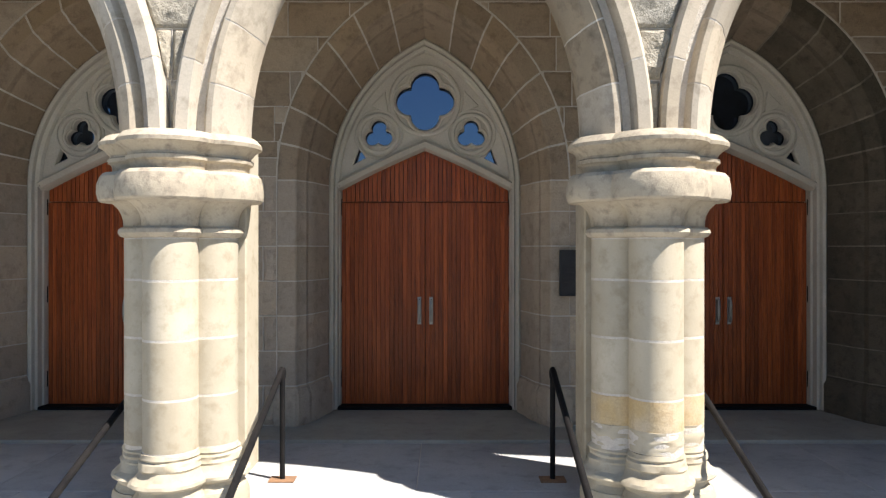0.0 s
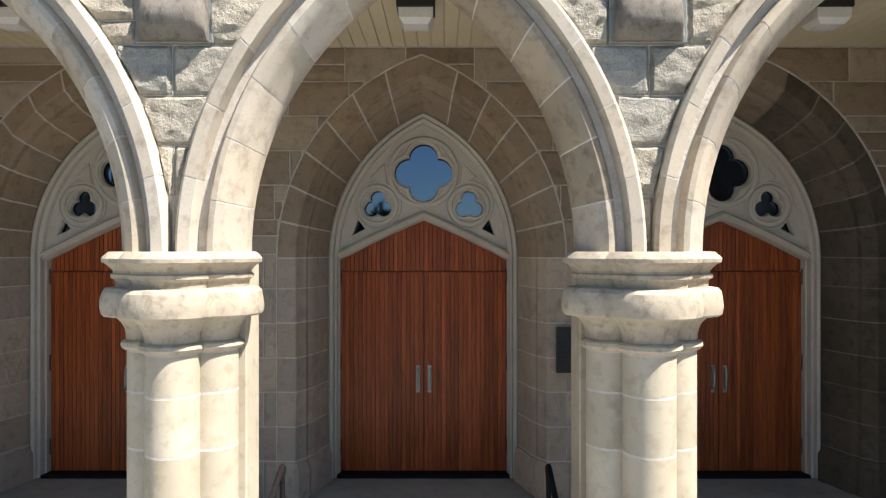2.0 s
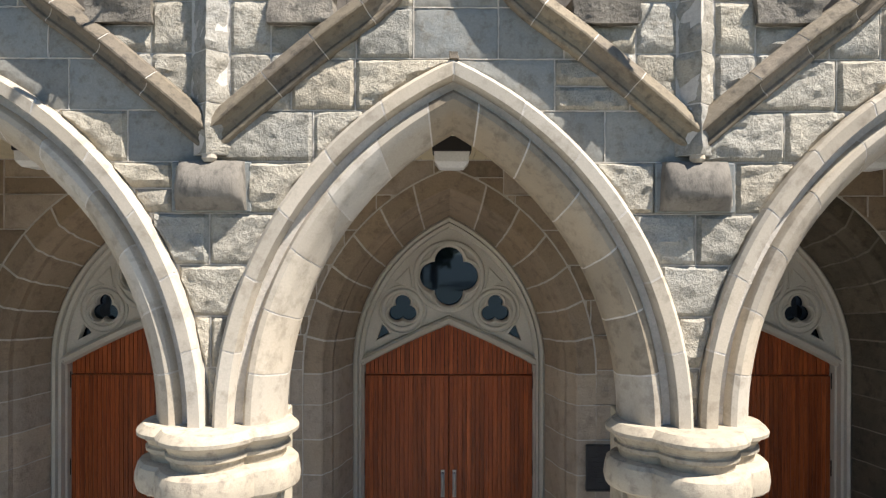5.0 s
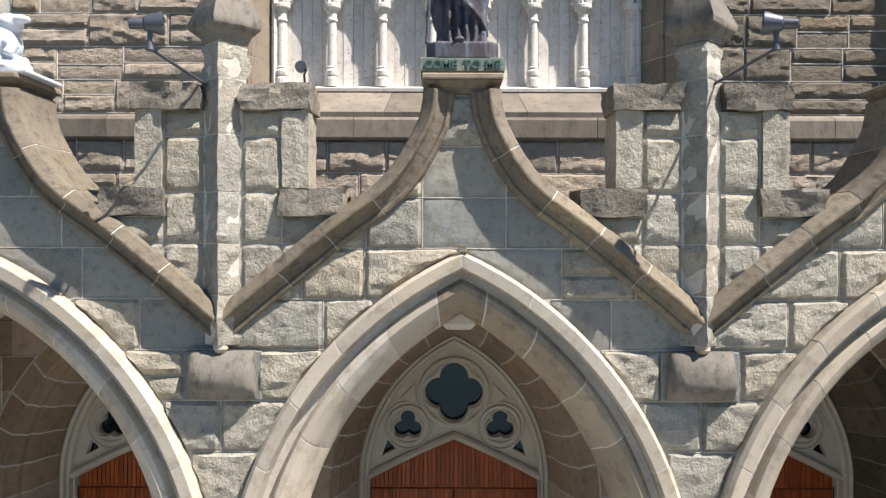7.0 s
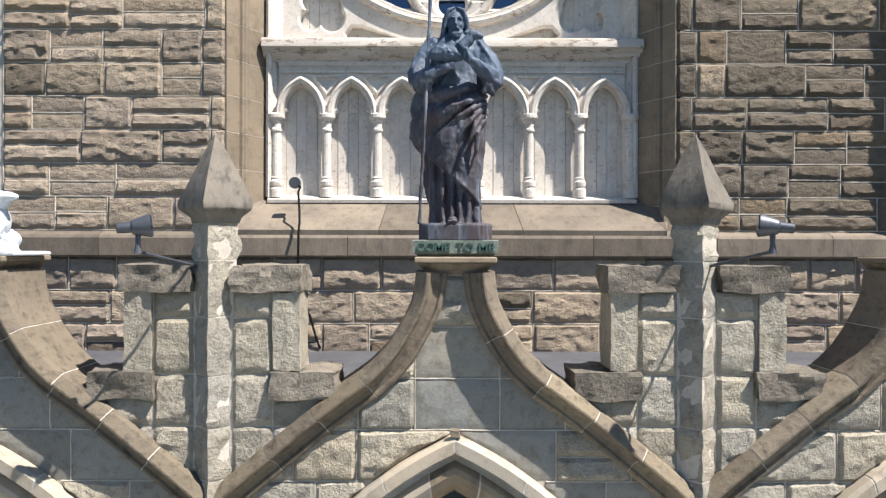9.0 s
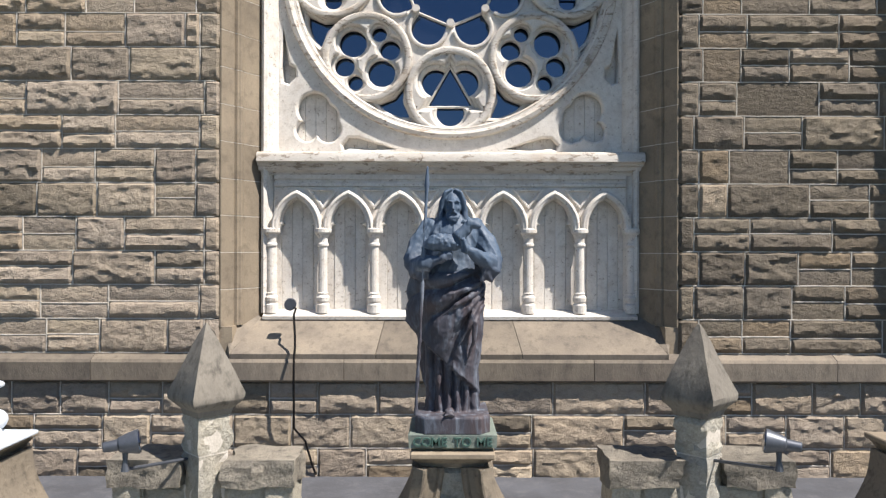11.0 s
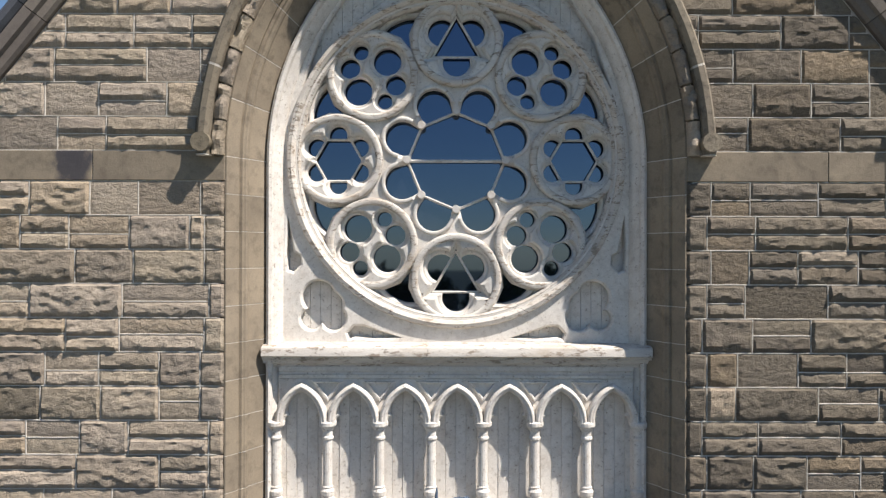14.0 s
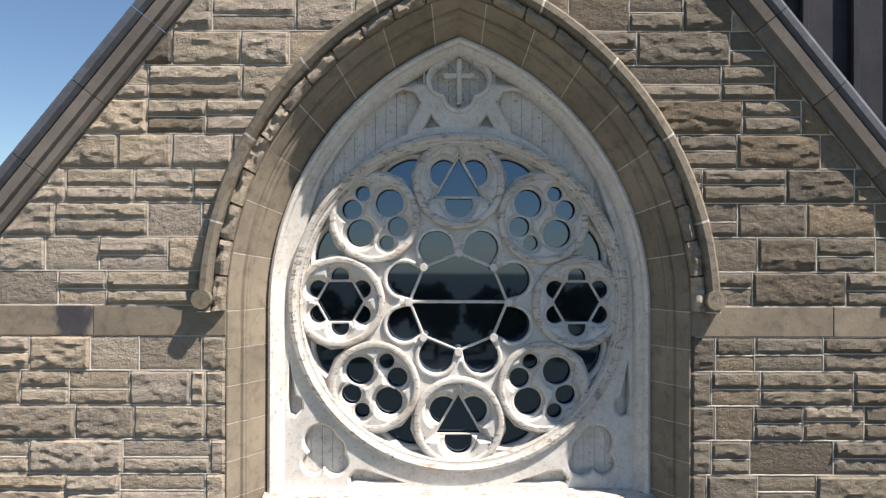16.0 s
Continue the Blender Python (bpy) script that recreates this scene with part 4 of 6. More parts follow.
# ---- doors ----
def revolve_y(bm, cx, cz, sec, n=48, a0=0.0, a1=2 * math.pi):
    """A moulding bent into a circle in the plane of the front: sec holds (radius, y)."""
    full = abs(a1 - a0 - 2 * math.pi) < 1e-6
    rings = [[(cx + r * math.cos(w), y, cz + r * math.sin(w)) for r, y in sec] for w in [a0 + (a1 - a0) * i / n for i in range(n + 1)]]
    if full:
        vs = [[bm.verts.new(p) for p in r] for r in rings[:-1]]
        m = len(sec)
        for i in range(n):
            a, b = vs[i], vs[(i + 1) % n]
            for k in range(m):
                bm.faces.new((a[k], a[(k + 1) % m], b[(k + 1) % m], b[k]))
        return bm
    return loft(bm, rings)


def bead(r0, r1, y0, y1):
    """A rounded moulding section between two radii, its crown at y0, its back at y1."""
    m, h = (r0 + r1) / 2, (r1 - r0) / 2
    return [(r0, y1), (r0, y0 + h * 0.8)] + [(m - h * math.cos(math.pi * i / 6), y0 + h * 0.8 - h * 0.8 * math.sin(math.pi * i / 6)) for i in range(1, 6)] + [(r1, y0 + h * 0.8), (r1, y1)]


def head_z(dx, off=0.0):
    """The low gabled head of a door, slightly curved."""
    d = abs(dx) / 0.945
    return 2.915 + off - 0.45 * (0.86 * d + 0.14 * d * d)


def four_lobes(cx, cz, d, r, k, a0, core):
    return foil(cx, cz, [(d * math.cos(a0 + 2 * math.pi * i / k), d * math.sin(a0 + 2 * math.pi * i / k), r) for i in range(k)], core=core)


def doorway(k):
    cx = PORTAL_X[k]
    t = thing("door_%d" % (k + 2), (cx, 0, 0.03), "pair of closed varnished red-brown boarded doors in a cream pointed frame with tracery", "door", "church doors", "structure")
    g = -0.03
    for s, nm in ((-1, "leaf"), (1, "leaf")):
        leaf = part(nm, a_box(min(s * 0.004, s * 0.943), max(s * 0.004, s * 0.943), 8.309, 8.37, 0.06 + g, 2.335 + g), M_DOOR, t, "boarded door leaf")
        bm = bmesh.new()
        n = 19
        for i in range(n):
            a, b = 0.006 + 0.937 * i / n, 0.006 + 0.937 * (i + 1) / n
            x0, x1 = sorted((s * (a + 0.0012), s * (b - 0.0012)))
            box(bm, x0, x1, 8.30, 8.32, 0.065 + g, 2.332 + g, bev=0.0035)
        part("boards", bm, M_DOOR, leaf)
        bm = bmesh.new()
        x = s * 0.066
        box(bm, x - 0.022, x + 0.022, 8.285, 8.30, 0.96 + g, 1.27 + g, bev=0.004)
        tube(bm, [(x, 8.30, 0.99 + g), (x, 8.25, 1.0 + g), (x, 8.235, 1.05 + g), (x, 8.235, 1.18 + g), (x, 8.25, 1.23 + g), (x, 8.30, 1.24 + g)], 0.013, 8)
        part("handle", bm, M_STEEL, leaf, "steel pull handle on a back plate", smooth=False)
        for z in (0.32, 1.27, 2.25):
            part("hinge", tube(bmesh.new(), [(s * 0.952, 8.285, z - 0.09), (s * 0.952, 8.285, z + 0.09)], 0.014, 8), M_IRON, leaf, "dark iron hinge")
    bm = bmesh.new()
    n = 38
    for i in range(n):
        a, b = -0.937 + 1.874 * i / n + 0.003, -0.937 + 1.874 * (i + 1) / n - 0.003
        columns_solid(bm, [(a, 2.345 + g, head_z(a) + g + 0.02), (b, 2.345 + g, head_z(b) + g + 0.02)], 8.31, 8.35)
    part("head_panel", bm, M_DOOR, t, "boarded panel over the door leaves")
    part("threshold", a_box(-0.99, 0.99, 8.12, 8.42, 0.0, 0.055 + g + 0.01, bev=0.008), M_IRON, t, "dark metal threshold")
    # frame: jambs, pointed outer moulding, gabled head
    jm = [(1.05, 8.2), (1.05, 8.07), (1.03, 8.05), (1.005, 8.07), (0.995, 8.12), (0.985, 8.10), (0.965, 8.12), (0.96, 8.2), (0.945, 8.22), (0.943, 8.36), (1.05, 8.36)]
    for s in (-1, 1):
        part("jamb", loft(bmesh.new(), [[(s * a, y, z + g) for a, y in jm] for z in (0.04, DSP)]), M_FRAME, t)
    am = [(1.05, 8.2), (1.05, 8.07), (1.03, 8.05), (1.005, 8.07), (0.995, 8.12), (0.985, 8.10), (0.95, 8.12), (0.935, 8.16), (0.93, 8.3), (1.05, 8.3)]
    part("arch_moulding", ring_piece(bmesh.new(), 0, DSP + g, P_C, am, -1, 1), M_FRAME, t)
    hm = [(0.0, 8.36), (0.0, 8.20), (0.025, 8.15), (0.055, 8.13), (0.075, 8.10), (0.10, 8.12), (0.12, 8.2), (0.12, 8.36)]
    part("head_moulding", loft(bmesh.new(), [[(dx, y, head_z(dx, o) + g) for o, y in hm] for dx in [-0.96 + 1.92 * i / 24 for i in range(25)]]), M_FRAME, t)
    # tracery
    qz, tz, tx = 3.455 + g, 3.085 + g, 0.515
    outer = [(dx, head_z(dx, 0.06) + g) for dx in [0.93 - 1.86 * i / 20 for i in range(21)]]
    top = [arch_at(0.96, rise(P_C, 0.96), -1 + 2 * i / 30) if i != 15 else (0, rise(P_C, 0.96)) for i in range(31)]
    outer = outer + [(x, DSP + z + g) for x, z in top[1:-1]]
    quat = four_lobes(0, qz, 0.165, 0.158, 4, 0, (0.22, 4, math.pi / 4))
    holes = [quat]
    for s in (-1, 1):
        holes.append(four_lobes(s * tx, tz, 0.078, 0.083, 3, math.pi / 2, (0.09, 3, math.pi / 2)))
        holes.append([(s * 0.80, 2.745 + g), (s * 0.66, 2.82 + g), (s * 0.735, 2.93 + g)])
    plate("tracery", [outer] + holes, 8.17, 8.26, M_FRAME, t, bev=0.012, label="cream tracery with a quatrefoil and two trefoils", segs=2)
    plate("foil_moulding", [four_lobes(0, qz, 0.165, 0.205, 4, 0, (0.30, 4, math.pi / 4)), four_lobes(0, qz, 0.165, 0.172, 4, 0, (0.24, 4, math.pi / 4))], 8.14, 8.18, M_FRAME, t, bev=0.012)
    for s in (-1, 1):
        plate("foil_moulding", [four_lobes(s * tx, tz, 0.078, 0.118, 3, math.pi / 2, (0.13, 3, math.pi / 2)), four_lobes(s * tx, tz, 0.078, 0.093, 3, math.pi / 2, (0.10, 3, math.pi / 2))], 8.145, 8.18, M_FRAME, t, bev=0.009)
        plate("leaf_moulding", [[(s * 0.40, 3.30 + g), (s * 0.60, 3.40 + g), (s * 0.44, 3.56 + g)]], 8.15, 8.18, M_FRAME, t, bev=0.012)
    part("ring_moulding", revolve_y(bmesh.new(), 0, qz, bead(0.345, 0.40, 8.135, 8.2)), M_FRAME, t, smooth=True)
    for s in (-1, 1):
        part("ring_moulding", revolve_y(bmesh.new(), s * tx, tz, bead(0.185, 0.235, 8.14, 8.2), 32), M_FRAME, t, smooth=True)
        part("ring_moulding", revolve_y(bmesh.new(), s * tx, tz, bead(0.25, 0.275, 8.15, 8.2), 32), M_FRAME, t, smooth=True)
    pane = [(dx, head_z(dx, 0.04) + g) for dx in [0.93 - 1.86 * i / 20 for i in range(21)]] + [(x, DSP + z + g) for x, z in top[1:-1]]
    plate("pane", [pane], 8.285, 8.295, M_GLASS, t, label="dark reflecting glass")
    # dark sheet in place of the unlit room behind the doors
    part("backing", a_box(-1.1, 1.1, 8.40, 8.45, 0.0, 4.1), M_HOUSE_UNLIT, t, "dark sheet standing in for the unlit interior")


for k in (-1, 0, 1):
    doorway(k)

# bronze plaque on the porch wall
pl = thing("wall_plaque", (1.37, 7.40, 1.57), "dark bronze memorial plaque fixed to the stone wall", "plaque")
part("plate", a_box(-0.2, 0.2, -0.03, 0.01, -0.23, 0.23, bev=0.006), M_PLAQUE, pl)
bm = bmesh.new()
for x0, x1, z0, z1 in ((-0.2, -0.185, -0.23, 0.23), (0.185, 0.2, -0.23, 0.23), (-0.185, 0.185, 0.215, 0.23), (-0.185, 0.185, -0.23, -0.215)):
    box(bm, x0, x1, -0.042, -0.03, z0, z1)
part("rim", bm, M_PLAQUE, pl)
for i in range(7):
    w = (0.10, 0.15, 0.14, 0.15, 0.12, 0.15, 0.08)[i]
    part("text_bar", a_box(-w, w, -0.034, -0.03, 0.15 - 0.05 * i, 0.162 - 0.05 * i), M_PLAQUE, pl)

# porch ceiling lamps
for k in (-1, 0, 1):
    lp = thing("ceiling_lamp", (PORTAL_X[k], 5.95, 4.657), "square porch lamp with dark housing and frosted lens", "ceiling lamp", "porch lamps")
    part("housing", a_box(-0.155, 0.155, -0.155, 0.155, -0.12, 0.0, bev=0.008), M_HOUSE_UNLIT, lp, "dark brown metal housing")
    part("lens", loft(bmesh.new(), [[(-a, -a, z), (a, -a, z), (a, a, z), (-a, a, z)] for a, z in ((0.14, -0.121), (0.135, -0.20), (0.10, -0.245), (0.05, -0.255))]), M_OPAL, lp, "frosted plastic lens")

# handrails
for x in (-2.29, -1.257, 0.858, 1.91):
    hr = thing("handrail", (x, 5.76, 0.0), "black iron pipe handrail with a post on a rusty foot plate", "handrail", "porch handrails")
    part("post", tube(bmesh.new(), [(0, 0, 0.012), (0, 0, 0.85)], 0.021, 12), M_IRON, hr)
    part("rail", tube(bmesh.new(), [(0, 0.01, 0.80), (0, 0.03, 0.845), (0, 0.0, 0.865), (0, -0.06, 0.85), (0, -3.9, -0.55)], 0.024, 12), M_IRON, hr)
    part("foot_plate", a_box(-0.10, 0.10, -0.07, 0.07, 0.0, 0.014, bev=0.003), material("rusty foot plate", (0.30, 0.17, 0.09), (0.22, 0.13, 0.08), (0.1, 0.08, 0.07), scale=9.0, vary=0.0), hr, "rusty square foot plate")
    part("lower_post", tube(bmesh.new(), [(0, -2.5, -1.0), (0, -2.5, -0.04)], 0.021, 12), M_IRON, hr)


# ---- great window: white tracery ----
WX = -0.185
RZ = 10.65
W = window


def win_plate(name, loops, y0, y1, bev=0.012, label="", segs=2, mat=None):
    return plate(name, loops, y0, y1, mat or M_WHITE, W, bev, label, segs)


fm = [(2.08, 8.45), (2.06, 8.16), (2.03, 8.14), (2.0, 8.16), (1.99, 8.21), (1.96, 8.23), (1.92, 8.29), (1.905, 8.35), (1.90, 8.45)]
part("arch_frame", ring_piece(bmesh.new(), WX, WZ, WC, fm, -1, 1), M_WHITE, W, "white moulded arch frame")
for s in (-1, 1):
    part("side_frame", loft(bmesh.new(), [[(WX + s * a, y, z) for a, y in fm] for z in (6.86, WZ)]), M_WHITE, W, "white moulded side frame")
# boarded ground behind the spandrels and the arcade
bm = bmesh.new()
for i in range(34):
    a, b = WX - 1.98 + 3.96 * i / 34, WX - 1.98 + 3.96 * (i + 1) / 34
    part("board", a_box(a + 0.002, b - 0.002, 8.30 + 0.003 * (i % 3), 8.34, 6.84, 8.40, bev=0.003), M_WHITE, W)
part("board_backing", a_box(WX - 1.98, WX + 1.98, 8.312, 8.36, 6.84, 8.40), M_WHITE, W)
for i in range(34):
    a, b = WX - 1.98 + 3.96 * i / 34 + 0.002, WX - 1.98 + 3.96 * (i + 1) / 34 - 0.002
    n = 3
    xs = [a + (b - a) * j / n for j in range(n + 1)]
    for up in (True, False):
        cols = []
        for x in xs:
            d = x - WX
            q = math.sqrt(max(0.0, 1.74 ** 2 - d * d))
            if up:
                cols.append((x, RZ + q, max(RZ + q + 0.02, WZ + arch_z(1.99, rise(WC, 1.99), d))))
            else:
                cols.append((x, 8.55, max(8.57, RZ - q)))
        columns_solid(bm, cols, 8.44, 8.47)
part("upper_boards", bm, M_WHITE, W, "white vertical boards behind the spandrels")

top = [arch_at(1.95, rise(WC, 1.95), -1 + 2 * i / 40) if i != 20 else (0, rise(WC, 1.95)) for i in range(41)]
outer = [(WX + 1.95, 8.58), (WX - 1.95, 8.58)] + [(WX + x, WZ + z) for x, z in top]
holes = [circle(WX, RZ, 1.74, 96)]
QZ = 13.10
holes.append(four_lobes(WX, QZ, 0.15, 0.15, 4, math.pi / 4 * 0, (0.2, 4, math.pi / 4)))
for s in (-1, 1):
    # lower corner panels: big trefoil-ended leaf and two slim pointed ones
    holes.append(foil(WX + s * 1.52, 9.02, [(0.0, 0.10, 0.18), (s * 0.08, -0.14, 0.12), (-s * 0.16, -0.13, 0.14), (-s * 0.10, 0.0, 0.17)]))
    holes.append([(WX + s * x, z) for x, z in ((1.12, 8.68), (1.18, 8.66), (1.20, 8.72), (1.13, 8.80), (1.03, 8.80), (0.62, 8.675), (0.9, 8.66))])
    holes.append([(WX + s * x, z) for x, z in ((1.86, 9.42), (1.80, 9.40), (1.72, 9.48), (1.73, 9.58), (1.80, 9.62), (1.86, 10.0), (1.88, 9.6))])
    # upper side panels with cusped heads, and small triangles
    up = [(0.42, 12.86), (0.50, 12.98), (0.60, 13.0), (0.70, 12.97), (0.76, 12.90), (0.80, 12.93), (0.90, 12.88), (0.98, 12.76), (1.05, 12.70), (1.30, 12.36), (1.52, 12.0), (1.70, 11.45), (1.62, 11.52), (1.40, 11.88), (1.10, 12.2), (0.80, 12.42), (0.58, 12.52), (0.56, 12.62)]
    holes.append([(WX + s * x, z) for x, z in up])
    holes.append([(WX + s * x, z) for x, z in ((0.40, 13.07), (0.66, 13.05), (0.40, 13.26))])
    holes.append([(WX + s * x, z) for x, z in ((0.22, 12.60), (0.38, 12.58), (0.31, 12.72))])
win_plate("spandrel_frame", [outer] + holes, 8.33, 8.42, bev=0.026, label="white carved spandrel frame round the rose")
win_plate("quatrefoil_moulding", [four_lobes(WX, QZ, 0.17, 0.20, 4, 0, (0.26, 4, math.pi / 4)), four_lobes(WX, QZ, 0.16, 0.155, 4, 0, (0.21, 4, math.pi / 4))], 8.295, 8.35, bev=0.014)
bm = a_box(WX - 0.028, WX + 0.028, 8.35, 8.44, QZ - 0.26, QZ + 0.245, bev=0.006)
box(bm, WX - 0.175, WX + 0.175, 8.354, 8.44, QZ + 0.03, QZ + 0.085, bev=0.006)
part("cross", bm, M_WHITE, W, "white carved cross")
bm = bmesh.new()
for i in range(16):
    w = math.pi * 2 * (i + 0.5) / 16
    d = Vector((math.cos(w), 0, math.sin(w)))
    tube(bm, [Vector((WX, 8.43, QZ + 0.05)) + d * 0.09, Vector((WX, 8.43, QZ + 0.05)) + d * 0.235], 0.012, 5)
part("rays", bm, M_WHITE, W, "carved rays round the cross")

# rose
part("rose_moulding", revolve_y(bmesh.new(), WX, RZ, [(1.73, 8.46), (1.73, 8.36), (1.75, 8.33), (1.78, 8.335), (1.79, 8.30), (1.82, 8.27), (1.86, 8.28), (1.875, 8.33), (1.875, 8.40)], 96), M_PEEL, W, "heavy white ring round the rose", smooth=False)
loops = [circle(WX, RZ, 1.76, 120)]
loops.append(foil(WX, RZ, [(0.655 * math.cos(math.pi / 8 + math.pi / 4 * i), 0.655 * math.sin(math.pi / 8 + math.pi / 4 * i), 0.195) for i in range(8)], n=240, core=(0.57, 8, 0)))
for i in range(8):
    w = math.pi / 4 * i
    loops.append(circle(WX + 1.325 * math.cos(w), RZ + 1.325 * math.sin(w), 0.43, 48))
    v = w + math.pi / 8
    ux, uz, tx_, tz_ = math.cos(v), math.sin(v), -math.sin(v), math.cos(v)
    loops.append([(WX + r * ux + t * tx_, RZ + r * uz + t * tz_) for r, t in ((1.36, 0.0), (1.52, -0.05), (1.655, -0.19), (1.69, -0.10), (1.70, 0.0), (1.69, 0.10), (1.655, 0.19), (1.52, 0.05))])
win_plate("rose_plate", loops, 8.42, 8.54, bev=0.042, label="white rose tracery plate")
for i in range(8):
    w = math.pi / 4 * i
    cx, cz = WX + 1.325 * math.cos(w), RZ + 1.325 * math.sin(w)
    part("circle_moulding", revolve_y(bmesh.new(), cx, cz, bead(0.425, 0.51, 8.35, 8.45), 40), M_PEEL, W, smooth=True)
    ring = circle(cx, cz, 0.445, 48)
    if i in (0, 4):
        hs = [foil(cx, cz, [(0.28 * math.cos(math.pi / 6 + math.pi / 3 * j), 0.28 * math.sin(math.pi / 6 + math.pi / 3 * j), 0.10) for j in range(6)], core=(0.27, 6, 0))]
        bars = [(0.27, 6, 0.0)]
    elif i in (2, 6):
        hs = [foil(cx, cz, [(0.0, -0.22, 0.155), (0.165, 0.115, 0.155), (-0.165, 0.115, 0.155)], core=(0.33, 3, math.pi / 2))]
        bars = [(0.31, 3, math.pi / 2)]
    else:
        f = 1 if i in (1, 5) else -1
        hs = [circle(cx - e * f * x, cz + e * z, r, 32) for e in (1, -1) for x, z, r in ((0.162, 0.168, 0.155), (0.257, -0.094, 0.112), (0.135, -0.275, 0.084))]
        bars = []
    win_plate("foil_plate", [ring] + hs, 8.44, 8.52, bev=0.016 if i % 2 else 0.03, label="small white foiled tracery")
    if i in (0, 4):
        big = foil(cx, cz, [(0.275 * math.cos(math.pi / 6 + math.pi / 3 * j), 0.275 * math.sin(math.pi / 6 + math.pi / 3 * j), 0.135) for j in range(6)], core=(0.31, 6, 0))
        win_plate("foil_moulding", [circle(cx, cz, 0.485, 48), big], 8.38, 8.445, bev=0.034)
    elif i % 2:
        commas = [foil(cx - e * f * 0.232, cz + e * -0.01, [(-e * f * (x - 0.232), e * (z + 0.01), r) for x, z, r in ((0.162, 0.168, 0.193), (0.257, -0.094, 0.152), (0.138, -0.268, 0.118))], n=160) for e in (1, -1)]
        win_plate("comma_moulding", [circle(cx, cz, 0.485, 48)] + commas, 8.38, 8.445, bev=0.022)
    elif i in (2, 6):
        big = foil(cx, cz, [(0.0, -0.20, 0.205), (0.165, 0.115, 0.205), (-0.165, 0.115, 0.205)], core=(0.40, 3, math.pi / 2))
        win_plate("foil_moulding", [circle(cx, cz, 0.485, 48), big], 8.38, 8.445, bev=0.034)
    for rr, k, a0 in bars:
        for j in range(k):
            p, q = a0 + 2 * math.pi * j / k, a0 + 2 * math.pi * (j + 1) / k
            part("glazing_bar", tube(bmesh.new(), [(cx + rr * math.cos(p), 8.50, cz + rr * math.sin(p)), (cx + rr * math.cos(q), 8.50, cz + rr * math.sin(q))], 0.015, 6), M_WHITE, W)
for i in range(8):
    p, q = math.pi / 4 * i, math.pi / 4 * (i + 1)
    A, B = (WX + 0.55 * math.cos(p), 8.53, RZ + 0.55 * math.sin(p)), (WX + 0.55 * math.cos(q), 8.53, RZ + 0.55 * math.sin(q))
    part("glazing_bar", tube(bmesh.new(), [A, B], 0.017, 6), M_WHITE, W)
    part("cusp_knob", tube(bmesh.new(), [(A[0], 8.37, A[2]), (A[0], 8.39, A[2]), (A[0], 8.52, A[2])], [0.042, 0.047, 0.036], 12), M_WHITE, W)
    part("lobe_moulding", revolve_y(bmesh.new(), WX + 0.655 * math.cos(p + math.pi / 8), RZ + 0.655 * math.sin(p + math.pi / 8), bead(0.19, 0.235, 8.39, 8.45), 20, p + math.pi / 8 - 1.75, p + math.pi / 8 + 1.75), M_WHITE, W, smooth=True)
part("glazing_bar", tube(bmesh.new(), [(WX - 0.55, 8.52, RZ), (WX + 0.55, 8.52, RZ)], 0.019, 6), M_WHITE, W)
plate("pane", [circle(WX, RZ, 1.77, 64)], 8.56, 8.57, M_GLASS, W, label="dark glass that mirrors the sky")
# near-black sheet paints in the darkness behind the glass
part("backing", a_box(AXIS - 2.4, AXIS + 2.4, 8.9, 9.0, 6.5, 14.3), M_HOUSE_UNLIT, W, "dark sheet standing in for the unlit space behind the window")

# shelf between rose and arcade
sh = [(8.45, 8.63), (8.12, 8.615), (8.07, 8.595), (8.058, 8.57), (8.055, 8.505), (8.07, 8.495), (8.10, 8.49), (8.105, 8.465), (8.14, 8.455), (8.15, 8.42), (8.20, 8.40), (8.21, 8.37), (8.45, 8.37)]
part("shelf", loft(bmesh.new(), [[(x, y, z) for y, z in sh] for x in (WX - 2.09, WX + 2.10)]), M_PEEL, W, "weathered white moulded shelf")
part("frieze", loft(bmesh.new(), [[(x, y, z) for y, z in ((8.34, 8.372), (8.20, 8.372), (8.20, 8.33), (8.225, 8.32), (8.225, 8.29), (8.205, 8.28), (8.205, 8.25), (8.24, 8.235), (8.34, 8.235))] for x in (WX - 1.93, WX + 1.93)]), M_WHITE, W, "moulded frieze")
part("foot_sill", loft(bmesh.new(), [[(x, y, z) for y, z in ((8.36, 6.795), (8.10, 6.795), (8.095, 6.83), (8.20, 6.87), (8.36, 6.90))] for x in (WX - 2.03, WX + 2.03)]), M_WHITE, W, "white sloping foot sill")
# blind arcade
STEP = 0.5625
AX0 = WX + 0.013
loops = [[(WX - 1.94, 7.74), (WX - 1.94, 8.25), (WX + 1.94, 8.25), (WX + 1.94, 7.74)]]
lo_edge = []
for i in range(7):
    cx = AX0 + STEP * (i - 3)
    lo_edge += [(cx - 0.20, 7.74), (cx - 0.195, 7.785), (cx - 0.178, 7.815), (cx - 0.145, 7.832), (cx - 0.168, 7.87)]
    lo_edge += [(cx + x, 7.865 + z) for x, z in [arch_at(0.17, 0.235, -1 + 2 * j / 14) if j != 7 else (0, 0.235) for j in range(1, 14)]]
    lo_edge += [(cx + 0.168, 7.87), (cx + 0.145, 7.832), (cx + 0.178, 7.815), (cx + 0.195, 7.785), (cx + 0.20, 7.74)]
win_plate("arcade_plate", [[(WX + 1.94, 8.25), (WX - 1.94, 8.25), (WX - 1.94, 7.74)] + lo_edge + [(WX + 1.94, 7.74)]], 8.22, 8.30, bev=0.02, label="white blind arcade of pointed cusped arches")


